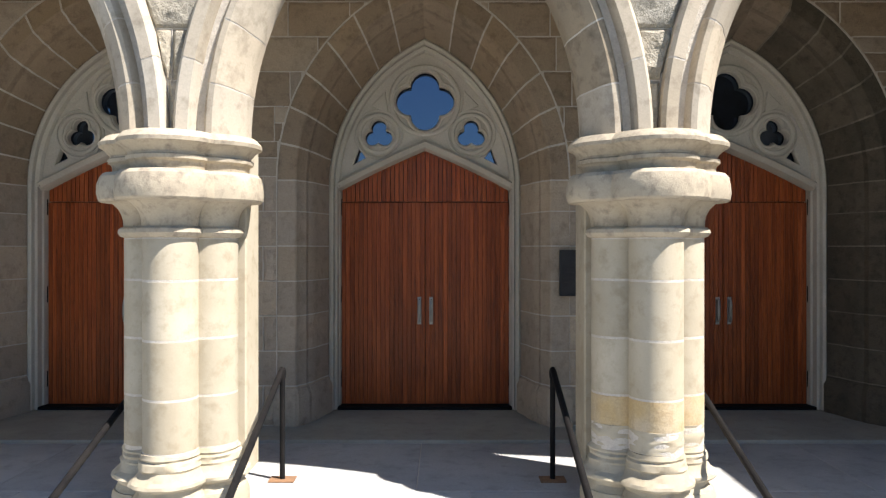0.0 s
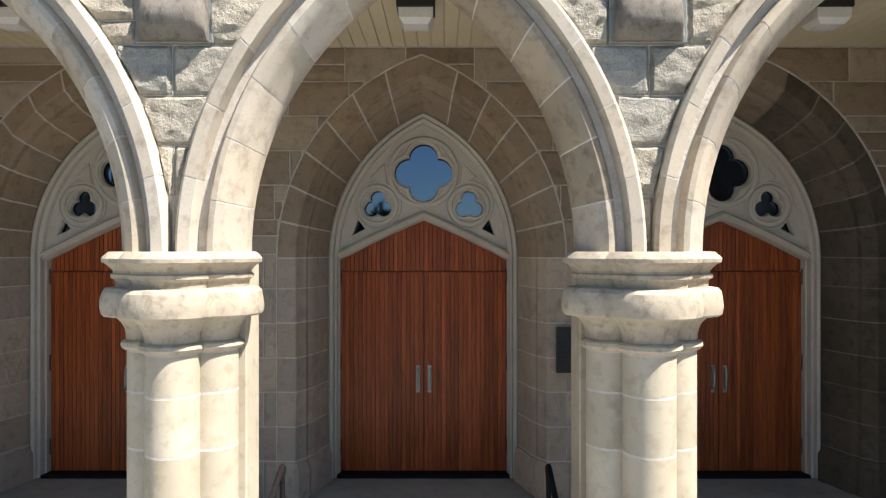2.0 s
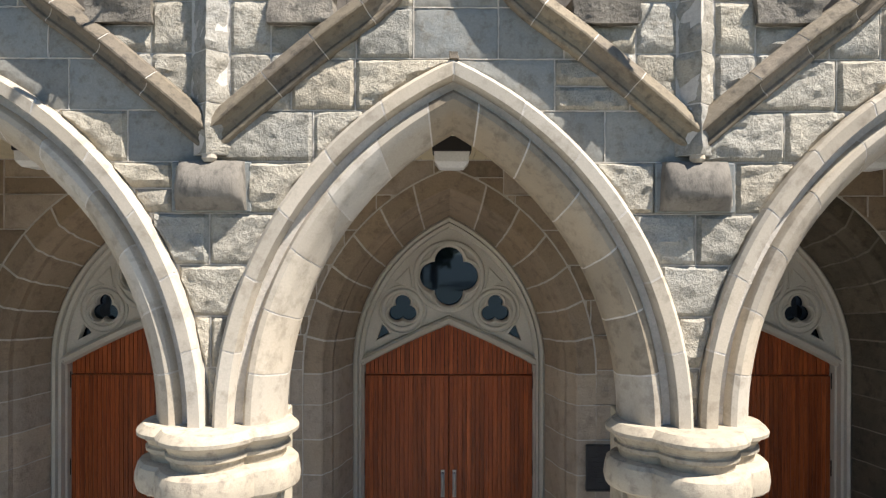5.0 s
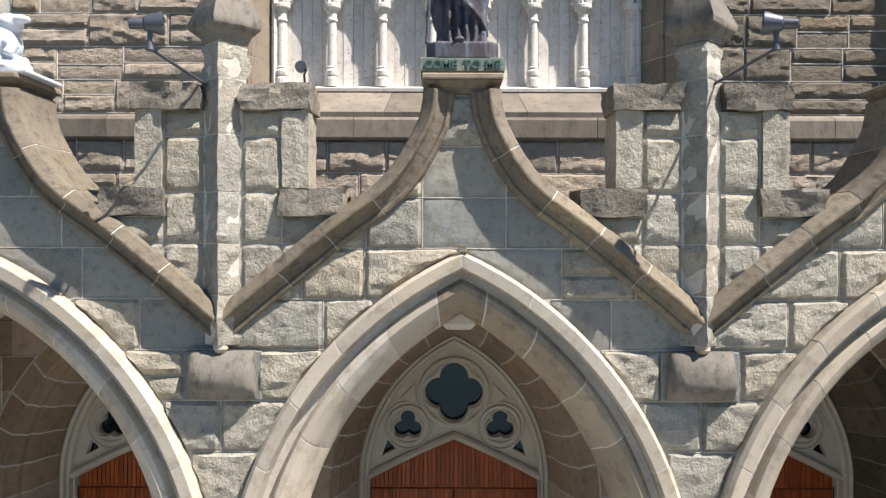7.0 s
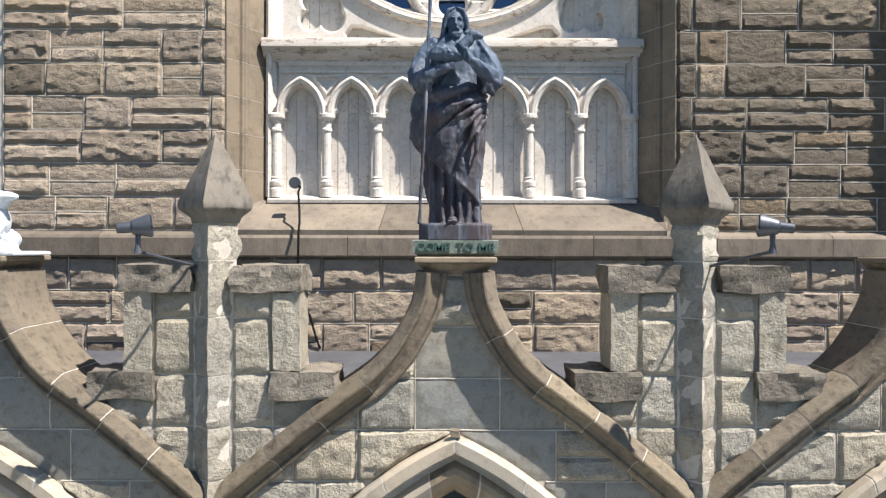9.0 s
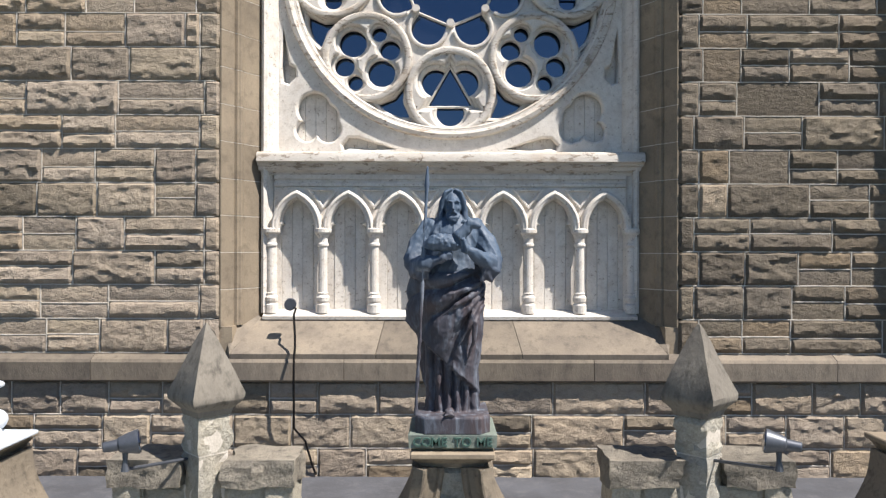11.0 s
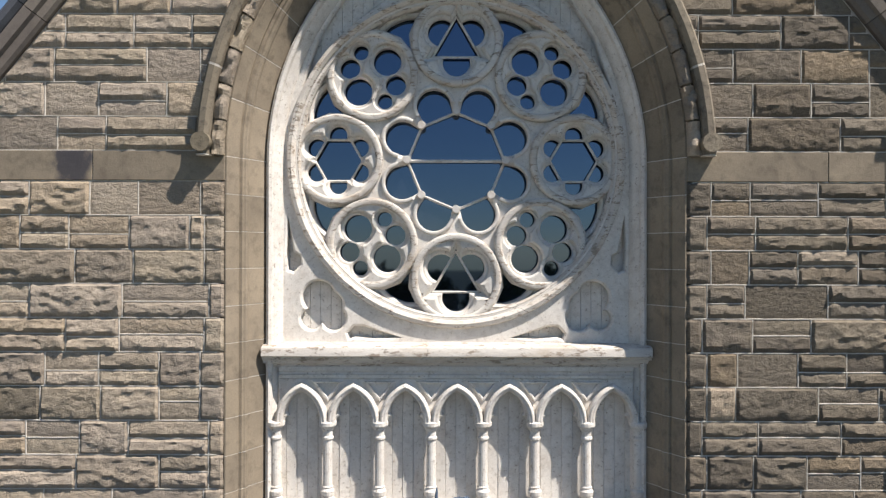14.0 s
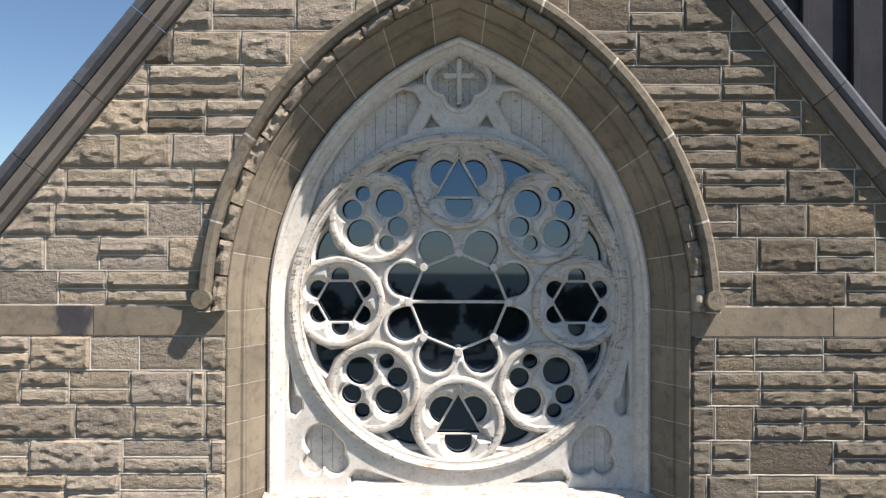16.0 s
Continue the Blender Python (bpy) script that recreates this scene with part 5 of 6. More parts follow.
def pointed(cx, a, z0, h, foot, n=20):
    return [(cx - a, foot)] + [(cx + x, z0 + z) for x, z in [arch_at(a, h, -1 + 2 * j / n) if j * 2 != n else (0, h) for j in range(n + 1)]] + [(cx + a, foot)]


for i in range(7):
    cx = AX0 + STEP * (i - 3)
    win_plate("arch_moulding", [pointed(cx, 0.279, 7.79, 0.41, 7.745) + pointed(cx, 0.198, 7.80, 0.325, 7.745)[::-1]], 8.13, 8.235, bev=0.022)
    win_plate("arch_fillet", [pointed(cx, 0.262, 7.79, 0.388, 7.745) + pointed(cx, 0.242, 7.79, 0.365, 7.745)[::-1]], 8.12, 8.15, bev=0.006)
for i in range(8):
    cx = AX0 + STEP * (i - 3.5)
    leaf = [(cx - 0.17, 8.215), (cx, 7.99), (cx + 0.17, 8.215)]
    if 0 < i < 7:
        win_plate("spandrel_leaf", [leaf, [(cx - 0.12, 8.195), (cx, 8.04), (cx + 0.12, 8.195)]], 8.19, 8.23, bev=0.008)
for i in range(8):
    cx = AX0 + STEP * (i - 3.5)
    prof = [(0.076, 6.86), (0.076, 6.95), (0.06, 6.97), (0.072, 6.99), (0.076, 7.03), (0.056, 7.06), (0.062, 7.075), (0.052, 7.09), (0.05, 7.58), (0.064, 7.595), (0.064, 7.615), (0.053, 7.63), (0.054, 7.68), (0.07, 7.70), (0.07, 7.715), (0.085, 7.725), (0.096, 7.74), (0.096, 7.775), (0.08, 7.79)]
    part("colonnette", lathe(bmesh.new(), prof, at=(cx, 8.20, 0), n=16), M_WHITE, W, "slender white colonnette", smooth=False)


# ---- ogee copings, pedestals, parapet ----
OG = ((0.265, 6.14), (0.275, 6.03), (0.30, 5.93), (0.36, 5.81), (0.43, 5.69), (0.51, 5.58), (0.62, 5.475), (0.77, 5.37), (0.92, 5.26), (1.14, 5.08), (1.48, 4.80), (1.60, 4.695))


def ogee_line(n):
    """Even points along the coping's upper edge with its outward normal."""
    pts = [Vector((a, b)) for a, b in OG]
    lens = [0.0]
    for a, b in zip(pts, pts[1:]):
        lens.append(lens[-1] + (b - a).length)
    out = []
    for i in range(n + 1):
        s = lens[-1] * i / n
        k = max(j for j in range(len(lens) - 1) if lens[j] <= s + 1e-9)
        f = (s - lens[k]) / (lens[k + 1] - lens[k])
        out.append(pts[k].lerp(pts[k + 1], f))
    res = []
    for i, p in enumerate(out):
        d = (out[min(i + 1, n)] - out[max(i - 1, 0)]).normalized()
        res.append((p, Vector((-d.y, d.x))))
    return res


COPE_SEC = [(0.0, 4.945), (-0.012, 4.92), (-0.075, 4.872), (-0.088, 4.872), (-0.095, 4.89), (-0.105, 4.925), (-0.13, 4.95), (-0.165, 4.962), (-0.182, 4.95), (-0.20, 4.955), (-0.212, 4.975), (-0.215, 5.05), (-0.215, 5.42), (0.0, 5.42)]
for k in (-1, 0, 1):
    cx = AXIS + BAY * k
    g = thing("gable_coping", None, "brown weathered ogee coping stones sweeping up to a pedestal", "coping", "ogee copings", "structure")
    line = ogee_line(30)
    for s in (-1, 1):
        part("mortar_bed", loft(bmesh.new(), [[(cx + s * (p.x + n.x * o), y, p.y + n.y * o) for o, y in inset(COPE_SEC, 0.004)] for p, n in line]), M_MORTAR, g)
        for a, b in ((0, 6), (6, 12), (12, 18), (18, 24), (24, 30)):
            rings = []
            for j in range(a, b + 1):
                p, n = line[j]
                if j == a and a:
                    p = p.lerp(line[j + 1][0], 0.06)
                if j == b and b < 30:
                    p = p.lerp(line[j - 1][0], 0.06)
                ring = [(p.x + n.x * o, y, p.y + n.y * o) for o, y in COPE_SEC]
                if j == 30:
                    slope = -n.x / n.y
                    ring = [(1.628, y, z + slope * (1.628 - x)) for x, y, z in ring]
                rings.append([(cx + s * x, y, z) for x, y, z in ring])
            part("coping_stone", loft(bmesh.new(), rings), M_COPE, g)
    ped = thing("pedestal", (cx, 5.15, 6.12), "tan moulded stone pedestal slab on top of the gable", "pedestal", "gable pedestals")
    part("neck", loft(bmesh.new(), [[(-a, y0, z), (a, y0, z), (a, 0.3, z), (-a, 0.3, z)] for a, y0, z in ((0.21, -0.17, 0.0), (0.215, -0.18, 0.03), (0.262, -0.25, 0.075))]), M_COPE, ped)
    part("slab", a_box(-0.275, 0.275, -0.27, 0.34, 0.078, 0.118, bev=0.008), M_TAN, ped)

cxs = [AXIS + BAY * (k + 0.5) for k in (-2, -1, 0, 1)]
vz = thing("wall_parapet", None, "grey-green rock-faced parapet wall between the gables", "wall", kind="structure")
rng = random.Random(40)
for cx in cxs:
    head = lambda x: gable_head(x) + 0.02
    cols = [(cx + dx, gable_head(cx + dx) - 0.1, z) for dx, z in ((-1.0, 5.1), (-0.85, 5.27), (-0.60, 5.28), (-0.42, 5.28), (-0.42, 6.0), (0.42, 6.0), (0.42, 5.28), (0.60, 5.28), (0.85, 5.27), (1.0, 5.1)) if abs(dx) < 0.9]
    part("core", columns_solid(bmesh.new(), cols, 4.992, 5.40), M_MORTAR, vz)
    for s in (-1, 1):
        zs = (4.39, 4.74, 5.09, 5.44, 5.82, 6.0)
        for a, b in zip(zs, zs[1:]):
            x0, x1 = sorted((cx + s * 0.13, cx + s * 0.402))
            bm = rock(x0 + 0.004, x1 - 0.004, a + 0.005, b - 0.005, 4.988, 0.03, rng.uniform(0, 90), lo=gable_head, step=0.026, back=0.06, margin=0.02)
            if bm:
                part("stone", bm, M_LICHEN, vz)
        for a, b in ((4.74, 5.09), (5.09, 5.275)):
            x0, x1 = sorted((cx + s * 0.41, cx + s * 0.95))
            bm = rock(x0, x1, a + 0.005, b - 0.005, 4.988, 0.03, rng.uniform(0, 90), lo=gable_head, step=0.028, back=0.06, margin=0.02)
            if bm:
                part("stone", bm, M_LICHEN, vz)


def rough_block(x0, x1, y0, y1, z0, z1, seed, amp=0.02):
    """A hewn block, rough on all its faces."""
    bm = a_box(x0, x1, y0, y1, z0, z1)
    n = max(2, round(max(x1 - x0, z1 - z0) / 0.07))
    bmesh.ops.subdivide_edges(bm, edges=bm.edges[:], cuts=min(n, 6), use_grid_fill=True)
    c = Vector(((x0 + x1) / 2, (y0 + y1) / 2, (z0 + z1) / 2))
    for v in bm.verts:
        d = (v.co - c).normalized()
        w = 0.7 * noise.noise((v.co.x * 6 + seed, v.co.y * 6, v.co.z * 6)) + 0.5 * noise.noise((v.co.x * 17 + seed, v.co.y * 17, v.co.z * 17))
        v.co += d * amp * w
    return bm


def parapet_frame(cx, s):
    t = thing("parapet_post", (cx + s * 0.5, 5.16, 5.28), "rough stone parapet post with capping block beside a pinnacle", "parapet", "parapet posts")
    q = rng.uniform(0, 50)
    sd = lambda a, b: sorted((s * a, s * b))
    part("sill", rough_block(*sd(-0.11, 0.34), -0.235, 0.2, 0.0, 0.185, q, 0.05), M_DARK_STONE, t, "dark weathered sill block")
    part("post", rough_block(*sd(-0.09, 0.09), -0.205, 0.12, 0.19, 0.72, q + 3, 0.034), M_LICHEN, t, "lichen-stained post")
    part("cap", rough_block(*sd(-0.36, 0.105), -0.235, 0.14, 0.722, 0.90, q + 6, 0.05), M_DARK_STONE, t, "dark weathered capping block")


def pinnacle(cx):
    t = thing("pinnacle", (cx, 5.03, 4.40), "diagonal rough stone pinnacle shaft with a pointed cap", "pinnacle", "parapet pinnacles")
    q = rng.uniform(0, 60)

    def diamond(r, z, amp, m=5):
        pts = []
        cs = [(0, -r), (r, 0), (0, r), (-r, 0)]
        for i in range(4):
            a, b = cs[i], cs[(i + 1) % 4]
            for j in range(m):
                x, y = a[0] + (b[0] - a[0]) * j / m, a[1] + (b[1] - a[1]) * j / m
                w = 1 + amp * (noise.noise((x * 8 + q, y * 8, z * 7)) + 0.6 * noise.noise((x * 20 + q, y * 20, z * 19))) / r
                pts.append((x * w, y * w, z))
        return pts
    zs = (0.0, 0.34, 0.69, 1.04, 1.43, 1.81, 2.06)
    part("mortar_bed", loft(bmesh.new(), [diamond(0.145, z, 0) for z in (0.0, 2.06)]), M_MORTAR, t)
    for a, b in zip(zs, zs[1:]):
        n = 7
        part("shaft_stone", loft(bmesh.new(), [diamond(0.158 if 0 < j < n else 0.15, a + 0.005 + (b - a - 0.01) * j / n, 0.042 if 0 < j < n else 0.008) for j in range(n + 1)]), M_LICHEN, t)
    part("cap", loft(bmesh.new(), [diamond(r, z, 0.012) for r, z in ((0.16, 2.06), (0.175, 2.10), (0.245, 2.15), (0.255, 2.165), (0.258, 2.20), (0.17, 2.37), (0.08, 2.55), (0.012, 2.66))]), M_SPIRE, t, "pointed dark stone cap")


def corbel(cx):
    t = thing("corbel", (cx, 5.02, 4.01), "rounded cushion corbel block stained grey below the pinnacle", "corbel", "corbels")
    part("back_block", a_box(-0.27, 0.27, -0.03, 0.05, 0.006, 0.345, bev=0.008), M_BLUE, t)
    rings = []
    n, m = 12, 14
    for j in range(n + 1):
        z = 0.02 + 0.33 * j / n
        d = 0.17 * math.sin(math.pi * (0.12 + 0.80 * j / n)) ** 0.6 * (1 if j > 2 else 0.75 + 0.08 * j)
        rings.append([(-0.235, 0, z)] + [(0.235 * math.copysign(abs(math.cos(math.pi * i / m)) ** 0.55, -math.cos(math.pi * i / m)) * (1.04 - 0.10 * j / n), -d * math.sin(math.pi * i / m) ** 0.5 + 0.008 * noise.noise((i * 0.7, j * 0.6, cx)), z) for i in range(1, m)] + [(0.235, 0, z)])
    part("cushion", loft(bmesh.new(), rings), M_SPIRE, t, "grey rounded cushion", smooth=True)
    part("knob", lathe(bmesh.new(), [(0.035, 0.34), (0.052, 0.365), (0.05, 0.40), (0.022, 0.45)], at=(0, -0.07, 0), n=12), M_DRESS, t, "small cream knob")


for k in (-1, 0, 1):
    part("finial", rough_block(-0.03, 0.03, -0.03, 0.03, 0.0, 0.05, k, 0.02), M_COPE, tagged(place(new("apex_finial"), (AXIS + BAY * k, 4.93, 5.035)), "small weathered stone knob at the arch's tip", "finial", "arch finials"))
for cx in cxs:
    corbel(cx)
    pinnacle(cx)
    for s in (-1, 1):
        parapet_frame(cx, s)


# ---- statues ----
def ball(bm, c, r, n=14):
    bmesh.ops.create_uvsphere(bm, u_segments=n * 2, v_segments=n, radius=1.0, matrix=Matrix.LocRotScale(c, None, r))


def fused(name, bm, mat, voxel, parent=None, smooth=4):
    """Joins overlapping closed forms into one skin."""
    ob = new("tmp", mesh_of("tmp", bm, mat))
    r = ob.modifiers.new("skin", "REMESH")
    r.mode, r.voxel_size = "VOXEL", voxel
    sm = ob.modifiers.new("soft", "SMOOTH")
    sm.factor, sm.iterations = 0.5, smooth
    bpy.context.view_layer.update()
    me = bpy.data.meshes.new_from_object(ob.evaluated_get(bpy.context.evaluated_depsgraph_get()))
    bpy.data.objects.remove(ob)
    me.name = name
    me.materials.clear()
    me.materials.append(mat)
    for p in me.polygons:
        p.use_smooth = True
    return part(name, me, mat, parent)


def robed_statue():
    bm = bmesh.new()
    # height, half-width to each side, depth
    body = ((0.0, 0.195, 0.195, 0.15), (0.12, 0.20, 0.19, 0.15), (0.24, 0.21, 0.172, 0.145), (0.39, 0.225, 0.178, 0.145), (0.50, 0.25, 0.185, 0.15), (0.58, 0.30, 0.188, 0.155), (0.68, 0.305, 0.192, 0.16), (0.80, 0.30, 0.205, 0.165), (0.90, 0.275, 0.205, 0.16), (1.0, 0.22, 0.18, 0.15), (1.12, 0.20, 0.19, 0.145), (1.2, 0.19, 0.20, 0.14), (1.26, 0.165, 0.175, 0.115), (1.30, 0.12, 0.13, 0.09), (1.34, 0.06, 0.06, 0.06))
    rings = []
    n, m = 200, 12
    for q in range((len(body) - 1) * m + 1):
        j, f = divmod(q, m)
        z, left, right, deep = body[j] if f == 0 else tuple(u + (v - u) * f / m for u, v in zip(body[j], body[j + 1]))
        ring = []
        for i in range(n):
            w = 2 * math.pi * i / n
            cw, sw = math.cos(w), math.sin(w)
            h = right if cw > 0 else left
            x = h * cw
            hem = 0.135 + (0.156 - x) * 0.95 if x > -0.22 else 0.49 - (x + 0.22) * 1.2
            on = min(1.0, max(0.0, (z - hem) / 0.018)) if sw < 0.3 else 1.0
            # mantle: folds fanning out from the gathered hip
            ang = math.atan2(0.24 - x, max(0.02, 0.95 - z)) if z < 0.94 else 1.6
            fan = abs(math.sin(7.5 * ang + 1.2 * noise.noise((x * 4, z * 3, 1)))) ** 0.6 - 0.55
            chest = 1.0 - min(1.0, max(0.0, (1.02 - z) / 0.12))
            pleat = abs(math.sin(4.6 * x / 0.1 + 0.6 * noise.noise((x * 5, 0, z * 2)))) ** 0.7 - 0.6
            neck = 0.3 * (abs(math.sin(16 * (abs(x - 0.02) + 0.6 * z))) - 0.5)
            d = on * (0.018 + 0.058 * fan * (1 - chest) + 0.014 * neck * chest) + (1 - on) * (0.055 * pleat - 0.03)
            d += 0.008 * noise.noise((x * 14, sw, z * 12))
            ring.append(((h + d * 0.5) * cw, (deep * (0.62 + 0.38 * abs(sw)) + d) * sw + 0.02, z))
        rings.append(ring)
    loft(bm, rings)
    # rolls of cloth gathered under the forearm
    for j in range(5):
        tube(bm, [(-0.15 + 0.06 * j, -0.15, 0.74 - 0.10 * j), (-0.02 + 0.04 * j, -0.18, 0.80 - 0.075 * j), (0.09 + 0.015 * j, -0.175, 0.83 - 0.055 * j), (0.165, -0.13, 0.865 - 0.045 * j), (0.21, -0.05, 0.90 - 0.045 * j)], [0.004, 0.014, 0.02, 0.022, 0.012], 8)
    # sleeves with open cuffs, forearms and fingers
    tube(bm, [(-0.155, 0.0, 1.27), (-0.225, -0.03, 1.14), (-0.27, -0.08, 1.02), (-0.245, -0.13, 0.95), (-0.19, -0.15, 0.90)], [0.055, 0.068, 0.066, 0.06, 0.028], 14)
    tube(bm, [(-0.25, -0.12, 0.99), (-0.17, -0.19, 1.0), (-0.12, -0.215, 1.02), (-0.05, -0.24, 1.045), (-0.01, -0.245, 1.065)], [0.06, 0.056, 0.034, 0.03, 0.014], 12)
    tube(bm, [(0.165, 0.0, 1.25), (0.225, -0.03, 1.14), (0.265, -0.08, 1.02), (0.25, -0.13, 0.95), (0.225, -0.14, 0.89)], [0.055, 0.07, 0.07, 0.068, 0.04], 14)
    tube(bm, [(0.245, -0.13, 1.0), (0.18, -0.20, 1.04), (0.12, -0.235, 1.08), (0.06, -0.26, 1.11)], [0.066, 0.052, 0.032, 0.016], 12)
    for j in range(4):
        tube(bm, [(0.10, -0.25, 1.07 + 0.015 * j), (0.05, -0.275, 1.085 + 0.017 * j)], [0.011, 0.008], 6)
        tube(bm, [(-0.06, -0.25, 1.06 - 0.013 * j), (-0.002, -0.262, 1.07 - 0.012 * j)], [0.011, 0.007], 6)
        tube(bm, [(0.29 - 0.025 * j, -0.13 - 0.012 * j, 1.04), (0.27 - 0.02 * j, -0.165 - 0.01 * j, 0.97), (0.245 - 0.02 * j, -0.15 - 0.01 * j, 0.885)], [0.004, 0.012, 0.008], 6)
        tube(bm, [(-0.29 + 0.03 * j, -0.12 - 0.015 * j, 1.04), (-0.27 + 0.03 * j, -0.155 - 0.015 * j, 0.98), (-0.20 + 0.012 * j, -0.165, 0.90)], [0.004, 0.012, 0.007], 6)
    # lamb in the arms
    ball(bm, (-0.055, -0.215, 1.135), (0.128, 0.062, 0.06))
    r = random.Random(8)
    for j in range(45):
        a, b = r.uniform(3.3, 6.1), r.uniform(-1.0, 1.2)
        ball(bm, (-0.055 + 0.125 * math.cos(a) * math.cos(b), -0.215 + 0.06 * math.sin(a) * math.cos(b), 1.135 + 0.058 * math.sin(b)), (0.013, 0.010, 0.012), 3)
    tube(bm, [(0.03, -0.235, 1.17), (0.08, -0.235, 1.22), (0.105, -0.23, 1.26)], [0.045, 0.036, 0.03], 10)
    tube(bm, [(0.09, -0.235, 1.265), (0.135, -0.245, 1.255), (0.175, -0.25, 1.24)], [0.03, 0.026, 0.015], 10)
    tube(bm, [(0.075, -0.24, 1.28), (0.05, -0.245, 1.265)], [0.012, 0.007], 6)
    tube(bm, [(0.07, -0.27, 1.16), (0.085, -0.285, 1.10), (0.08, -0.28, 1.07)], [0.015, 0.012, 0.01], 8)
    for s in (-1, 1):
        ball(bm, (s * 0.155, 0.005, 1.255), (0.062, 0.07, 0.055))
    # head bowed a little, hair, beard
    bm.verts.ensure_lookup_table()
    first = len(bm.verts)
    ball(bm, (0.0, -0.055, 1.385), (0.058, 0.072, 0.092))
    ball(bm, (0.0, 0.005, 1.43), (0.086, 0.098, 0.098))
    for s in (-1, 1):
        # parted hair in locks, falling to the shoulders
        for k in range(5):
            tube(bm, [(s * 0.008, -0.06 + 0.035 * k, 1.525 - 0.004 * k), (s * 0.055, -0.072 + 0.034 * k, 1.50), (s * 0.083, -0.058 + 0.032 * k, 1.43), (s * (0.088 + 0.004 * (k % 2)), -0.045 + 0.03 * k, 1.36), (s * (0.095 + 0.006 * (k % 2)), -0.05 + 0.03 * k, 1.295), (s * 0.088, -0.055 + 0.028 * k, 1.262)], [0.010, 0.017, 0.02, 0.021, 0.022, 0.011], 8)
        tube(bm, [(s * 0.006, -0.128, 1.424), (s * 0.03, -0.125, 1.432), (s * 0.052, -0.10, 1.42)], [0.006, 0.008, 0.006], 8)
        ball(bm, (s * 0.034, -0.098, 1.376), (0.018, 0.018, 0.018))
        tube(bm, [(s * 0.004, -0.135, 1.352), (s * 0.026, -0.125, 1.338), (s * 0.036, -0.11, 1.315)], [0.008, 0.008, 0.004], 6)
    for k in range(5):
        x = (k - 2) * 0.016
        tube(bm, [(x * 1.5, -0.095 - 0.006 * (2 - abs(k - 2)), 1.335), (x, -0.122, 1.305), (x * 0.55, -0.118, 1.268)], [0.014, 0.014, 0.006], 8)
    tube(bm, [(0, -0.122, 1.43), (0, -0.148, 1.37), (0, -0.128, 1.36)], [0.007, 0.012, 0.008], 8)
    bm.verts.ensure_lookup_table()
    for v in bm.verts[first:]:
        v.co = Vector((0, -0.04, 1.29)) + (v.co - Vector((0, -0.04, 1.29))) * 0.9
    # bare foot, staff, eight-sided base
    ball(bm, (-0.02, -0.185, 0.025), (0.035, 0.06, 0.028))
    for k in range(5):
        ball(bm, (-0.048 + 0.014 * k, -0.24 + 0.003 * k, 0.016), (0.008, 0.016, 0.009), 6)
    tube(bm, [(-0.245, -0.17, 0.0), (-0.215, -0.20, 0.55), (-0.195, -0.21, 1.0), (-0.175, -0.205, 1.45), (-0.172, -0.20, 1.52), (-0.17, -0.20, 1.58), (-0.168, -0.20, 1.64)], [0.0125, 0.0125, 0.0125, 0.0115, 0.018, 0.012, 0.007], 8)
    loft(bm, [[(-0.247 * e, 0.23, z), (-0.247 * e, -0.17, z), (-0.185 * e, -0.235 * e, z), (0.185 * e, -0.235 * e, z), (0.247 * e, -0.17, z), (0.247 * e, 0.23, z)] for z, e in ((-0.112, 1.0), (-0.01, 1.0), (0.004, 0.96))])
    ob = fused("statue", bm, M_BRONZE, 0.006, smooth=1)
    spots = [(v.co.copy(), v.normal.copy()) for v in ob.data.vertices]
    moved = []
    for p, n in spots:
        x, y, z = p
        d = 0.0
        if 0.0 < z < 1.29:
            # creases in the sleeves and over the chest, fine ones in the robe
            amp = 0.011 if z > 0.88 and abs(x) > 0.09 else 0.006
            fold = 1 - 2 * abs(noise.noise((x * 13 + z * 6 * math.copysign(1, x), y * 9, z * 5)))
            d = amp * (fold - 0.5) + 0.0025 * noise.noise((x * 40, y * 40, z * 40))
        elif z >= 1.29:
            d = 0.0022 * noise.noise((x * 70, y * 70, z * 30))
        moved += list(p + n * d)
    ob.data.vertices.foreach_set("co", moved)
    ob.data.update()
    ob.location = (AXIS, 5.16, 6.46)
    return tagged(ob, "weathered blue-black bronze robed statue holding a lamb and staff", "statue")


robed_statue()


def crouched_statue():
    bm = bmesh.new()
    ball(bm, (0.0, 0.05, 0.16), (0.24, 0.30, 0.17))
    ball(bm, (0.10, -0.05, 0.36), (0.15, 0.16, 0.22))
    ball(bm, (0.17, -0.06, 0.60), (0.10, 0.11, 0.11))
    tube(bm, [(0.16, -0.08, 0.62), (0.28, -0.09, 0.64), (0.36, -0.09, 0.63)], [0.07, 0.055, 0.03], 10)
    tube(bm, [(0.14, -0.12, 0.42), (0.26, -0.16, 0.30), (0.24, -0.22, 0.20)], [0.06, 0.05, 0.04], 10)
    tube(bm, [(0.05, -0.18, 0.08), (0.25, -0.2, 0.07), (0.42, -0.2, 0.03)], [0.08, 0.07, 0.04], 10)
    tube(bm, [(0.2, -0.1, 0.2), (0.36, -0.16, 0.14), (0.40, -0.18, 0.03)], [0.05, 0.04, 0.03], 10)
    box(bm, -0.3, 0.44, -0.26, 0.26, -0.02, 0.03)
    bmesh.ops.scale(bm, vec=(0.8, 0.9, 0.62), verts=bm.verts)
    ob = fused("statue", bm, M_PALE, 0.010)
    ob.location = (AXIS - BAY - 0.02, 5.15, 6.25)
    tagged(ob, "pale blue-grey painted crouching figure on the neighbouring gable", "statue")


crouched_statue()

